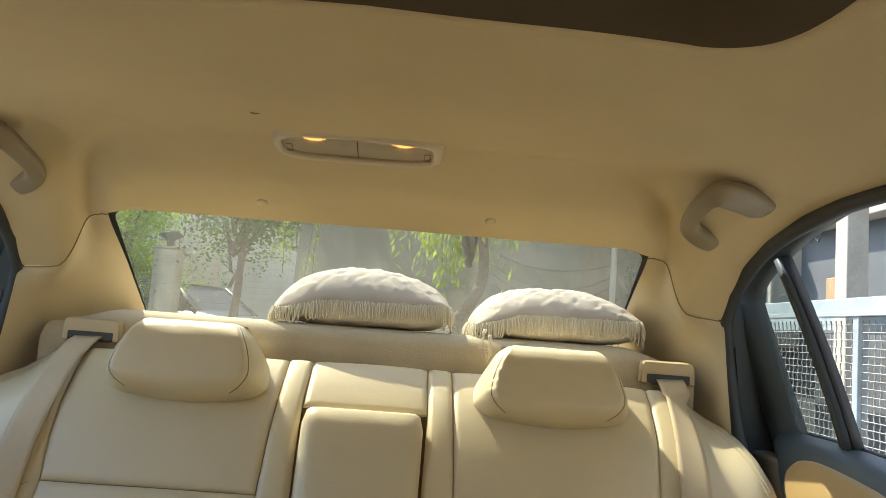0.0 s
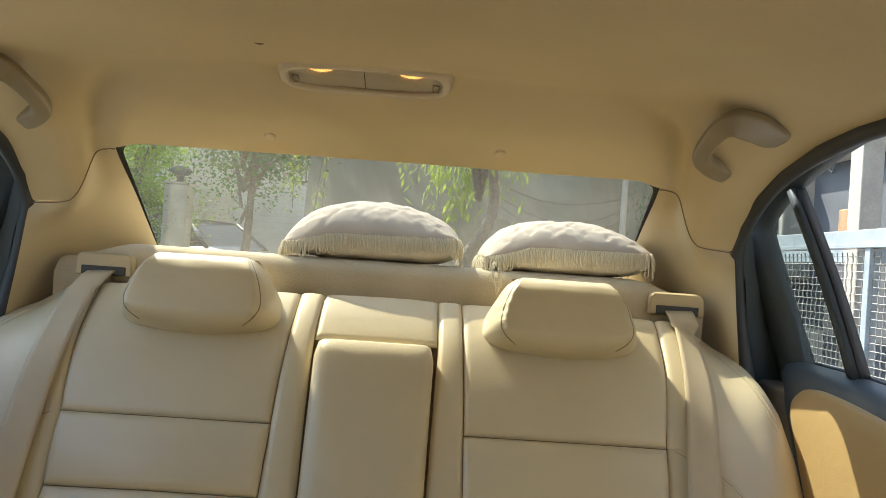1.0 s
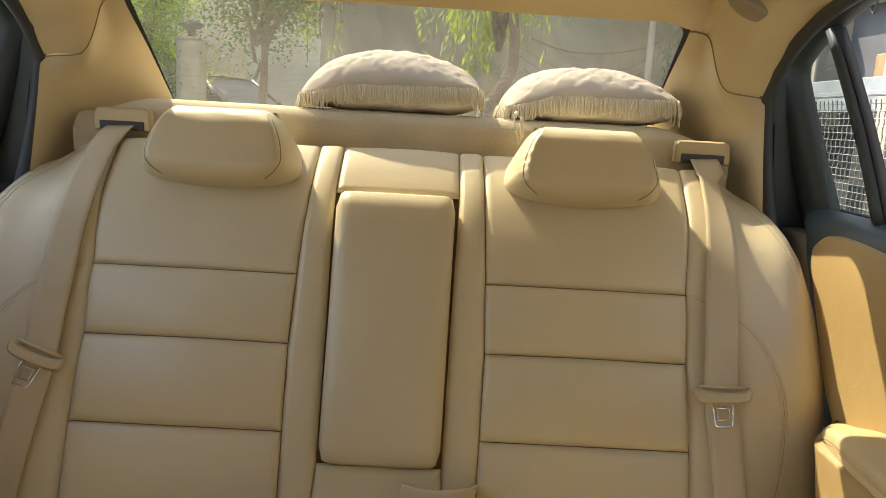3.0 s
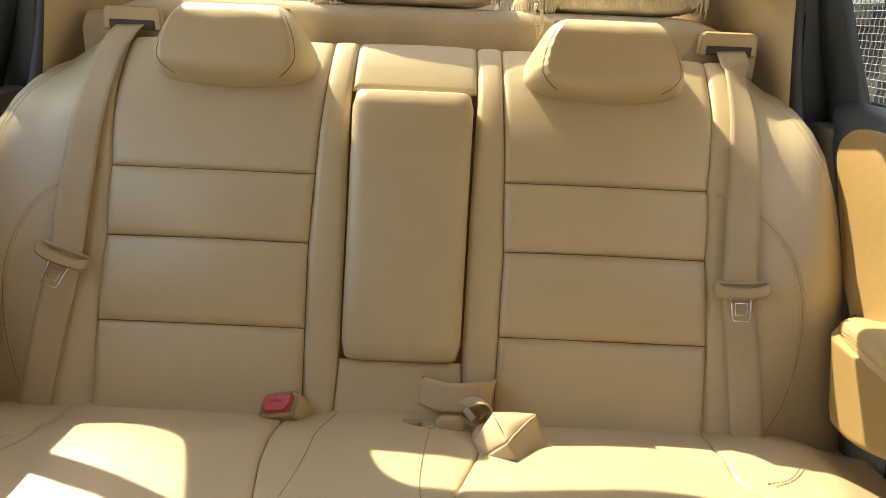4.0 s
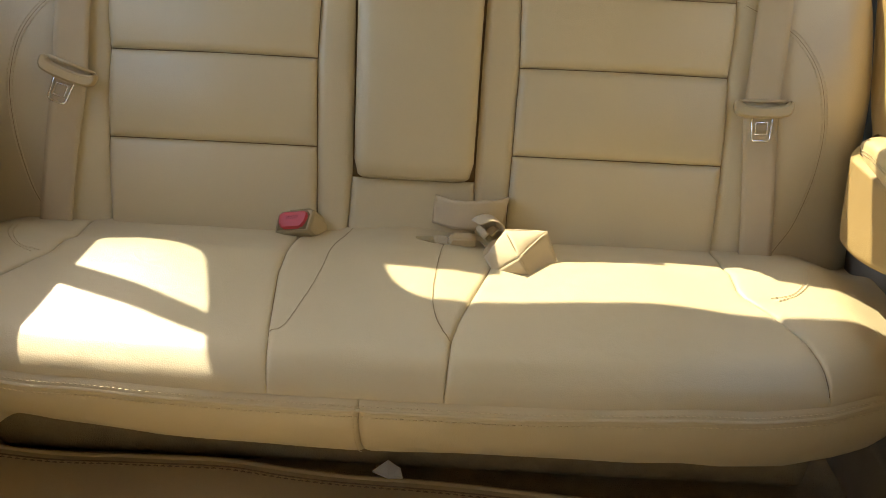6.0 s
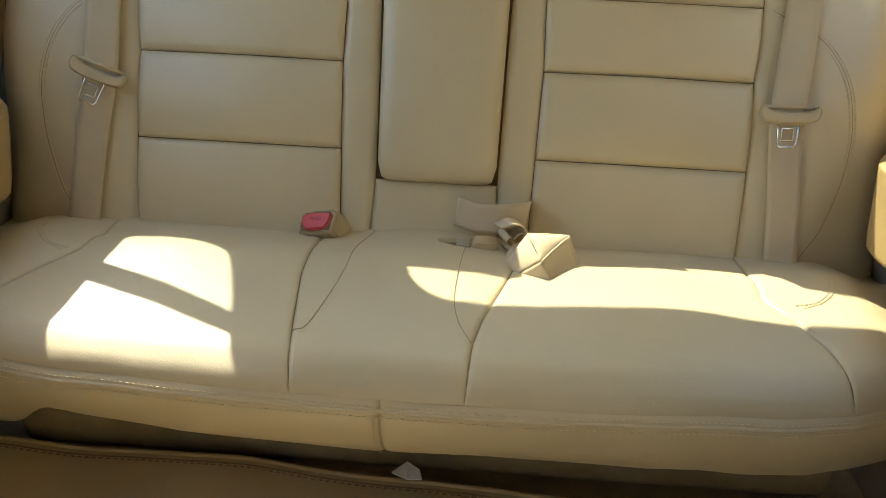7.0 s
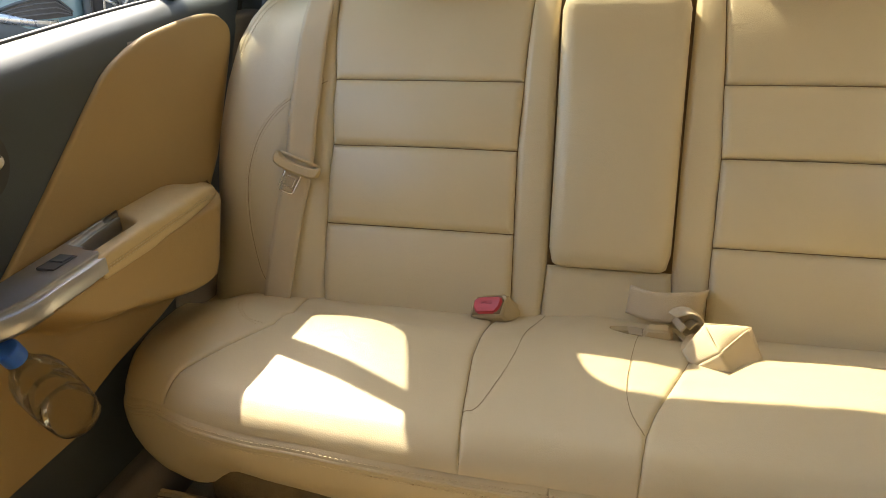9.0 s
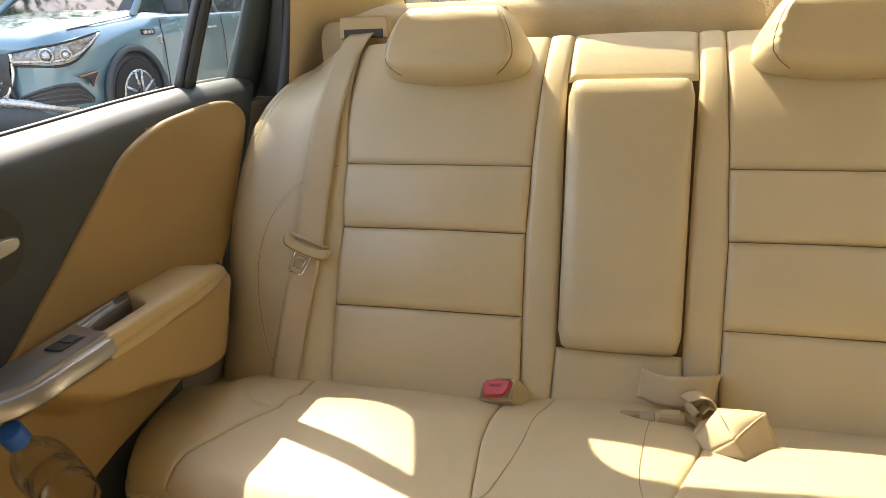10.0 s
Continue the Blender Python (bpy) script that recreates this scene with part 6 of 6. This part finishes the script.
def tree(name, label, at, height, spread, leaf, leaves, size, seed, droop=0.0, low=0.35, trunk=0.14):
    """Tapered trunk, limbs, and a crown of single leaves in uneven clumps."""
    rng = random.Random(seed)
    t = thing(name, label, "tree", at=at)
    bm = bmesh.new()
    wob = [Vector((rng.uniform(-0.15, 0.15), rng.uniform(-0.15, 0.15), height * k * 0.75 / 5)) for k in range(6)]
    wob[0] = Vector((0, 0, 0))
    tube_bm(curve(wob, 4), [trunk * (1 - 0.7 * i / 20) for i in range(21)], 10, bm)
    clumps = []
    for k in range(16):
        z0 = height * rng.uniform(low, 0.75)
        a = rng.uniform(0, 2 * math.pi)
        r = spread * rng.uniform(0.35, 1.0)
        tip = Vector((math.cos(a) * r, math.sin(a) * r, z0 + height * rng.uniform(0.02, 0.25)))
        base = Vector((0, 0, z0 * 0.8))
        mid = base.lerp(tip, 0.5) + Vector((0, 0, 0.12 * r))
        tube_bm(curve([base, mid, tip], 4), [trunk * 0.35 * (1 - 0.85 * i / 8) for i in range(9)], 5, bm)
        clumps += [tip, base.lerp(tip, 0.7)]
    part("trunk", bm, BARK, t)
    verts, faces = [], []
    for i in range(leaves):
        c = rng.choice(clumps)
        p = c + Vector([rng.gauss(0, spread * 0.20) for _ in range(3)])
        if droop:
            p.z -= abs(rng.gauss(0, droop))
        d = Vector((rng.gauss(0, 1), rng.gauss(0, 1), rng.gauss(0, 0.6) - (2.2 if droop else 0.3))).normalized()
        w = d.orthogonal().normalized()
        w = (w * math.cos(i) + d.cross(w) * math.sin(i)).normalized()
        s = size * rng.uniform(0.6, 1.3)
        b = len(verts)
        verts += [p, p + d * s * 0.5 + w * s * (0.10 if droop else 0.24), p + d * s, p + d * s * 0.5 - w * s * (0.10 if droop else 0.24)]
        faces.append((b, b + 1, b + 2, b + 3))
    me = bpy.data.meshes.new("crown")
    me.from_pydata(verts, [], faces)
    me.materials.append(leaf)
    crown = new("crown", me)
    crown.parent = t
    return t


drooping = tree("drooping_tree", "tree with long drooping bright leaves", (0.55, 5.6, GROUND_Z), 3.4, 0.8, LEAF, 1800, 0.10, 4, 0.22, 0.60, 0.09)
SUNNY = leaf_material("sunlit_leaf", (0.15, 0.19, 0.035))


def strand(x, y, top, low, leaves, size, seed, mat):
    """A thin hanging shoot with pointed leaves in uneven tufts."""
    rng = random.Random(seed)
    line = curve([(x, y, top), (x + rng.uniform(-0.04, 0.04), y, top * 0.6 + low * 0.4), (x + rng.uniform(-0.05, 0.05), y, low)], 6)
    verts, faces = [], []
    tufts = [rng.uniform(0.05, 1) for _ in range(6)]
    for i in range(leaves):
        k = min(1.0, max(0.0, rng.choice(tufts) + rng.gauss(0, 0.07)))
        c = line[int(k * (len(line) - 1))] + Vector([rng.gauss(0, 0.035) for _ in range(3)])
        d = Vector((rng.gauss(0, 0.5), rng.gauss(0, 0.5), -1)).normalized()
        w = d.cross(Vector((math.cos(i), math.sin(i), 0.2))).normalized()
        q = size * rng.uniform(0.4, 1.1)
        n = len(verts)
        verts += [c, c + d * q * 0.45 + w * q * 0.16, c + d * q, c + d * q * 0.45 - w * q * 0.16]
        faces.append((n, n + 1, n + 2, n + 3))
    me = bpy.data.meshes.new("hanging_shoot")
    me.from_pydata([v - Vector((0.55, 5.6, GROUND_Z)) for v in verts], [], faces)
    me.materials.append(mat)
    ob = new("hanging_shoot", me)
    ob.parent = drooping
    part("shoot_stem", tube_bm([p - Vector((0.55, 5.6, GROUND_Z)) for p in line], 0.004, 4), BARK, drooping)


SHOOTS = [(-1.16, 1.24, 70, 0.07), (-1.05, 1.45, 40, 0.06), (-0.93, 1.05, 90, 0.07), (-0.86, 1.15, 60, 0.06), (-0.15, 1.62, 26, 0.13), (0.0, 1.50, 24, 0.13), (0.20, 1.42, 40, 0.15), (0.31, 1.30, 46, 0.15), (0.40, 1.25, 50, 0.15), (0.47, 1.45, 40, 0.14), (0.62, 1.66, 24, 0.12)]
for k, (x, low, count, size) in enumerate(SHOOTS):
    strand(x, 5.95, 2.55, low, count * 2, size * 0.8, 60 + k, SUNNY)
part("limb", tube_bm(curve([(0.0, 0.0, 2.3), (-0.7, 0.2, 2.75), (-1.5, 0.35, 2.85), (-1.9, 0.4, 2.75)], 6), [0.05 - 0.0018 * i for i in range(19)], 7), BARK, drooping)
SHEET_CLOTH = material("grey_beige_tarpaulin", (0.20, 0.18, 0.125), 0.8, 0, 0.16, 1.6, 30, 0.3, dist=0.01)


def sheet_point(u, v):
    x, z = -1.5 + 5.2 * u, GROUND_Z + 3.3 * v
    swag = 0.10 * math.sin(x * 2.1 + 0.8 * math.sin(z * 1.3)) + 0.05 * math.sin(x * 6.3 + z * 1.7) + 0.10 * noise.noise(Vector((x * 1.6, z * 0.9, 5.0)))
    crease = 0.035 * noise.noise(Vector((x * 7 + z * 2, z * 2.4, 1.0)))
    return Vector((x, 9.0 + swag + crease, z))


sheet = tagged(part("hanging_sheet", grid_bm(np.linspace(0, 1, 150), np.linspace(0, 1, 70), sheet_point), SHEET_CLOTH), "wrinkled grey-beige sheet hung across the yard", "tarpaulin")
for k in range(7):
    a, b, sag, z = 0.75 + 0.12 * k, 2.9 - 0.10 * (k % 3), 0.30 + 0.05 * (k % 2), 1.95 - 0.20 * k
    run = [(a + (b - a) * q, z - sag * 4 * q * (1 - q) + 0.16 * (1 - q)) for q in np.linspace(0, 1, 25)]
    part("sewn_seam", tube_bm([sheet_point((x + 1.5) / 5.2, (h - GROUND_Z) / 3.3) + Vector((0, -0.008, 0)) for x, h in run], 0.006, 4), BARK, sheet, "dark sagging seam of the sheet")
tagged(part("pale_pole", tube_bm([(2.67, 8.7, GROUND_Z), (2.67, 8.7, 3.1)], 0.04, 12), CONCRETE), "slim pale upright pole before the hung sheet", "pole")
tree("shade_tree", "leafy shade tree by the gate pillar", (-4.5, 10.9, GROUND_Z), 3.6, 1.1, LEAF, 15000, 0.062, 11)
tree("shade_tree", "dense dark tree behind the yard", (-2.5, 9.6, GROUND_Z), 4.2, 1.5, LEAF_DARK, 16000, 0.07, 15, 0.0, 0.42, 0.08)
tree("creeper_tree", "twisted small tree at the end of the hung sheet", (3.35, 8.4, GROUND_Z), 3.2, 0.55, LEAF_DARK, 1800, 0.08, 21, 0.1, 0.35, 0.06)
# Out of view; placed to cast shade on the blue car's bonnet.
tree("shade_tree", "unseen spreading tree added to shade the parked blue car", (-9.0, 7.2, GROUND_Z), 5.4, 3.0, LEAF_DARK, 9000, 0.16, 44, 0.0, 0.30, 0.18)
tree("shade_tree", "tall tree beyond the boundary wall", (-8.5, 16.0, GROUND_Z), 6.0, 2.6, LEAF_DARK, 12000, 0.14, 31, 0.0, 0.3, 0.2)
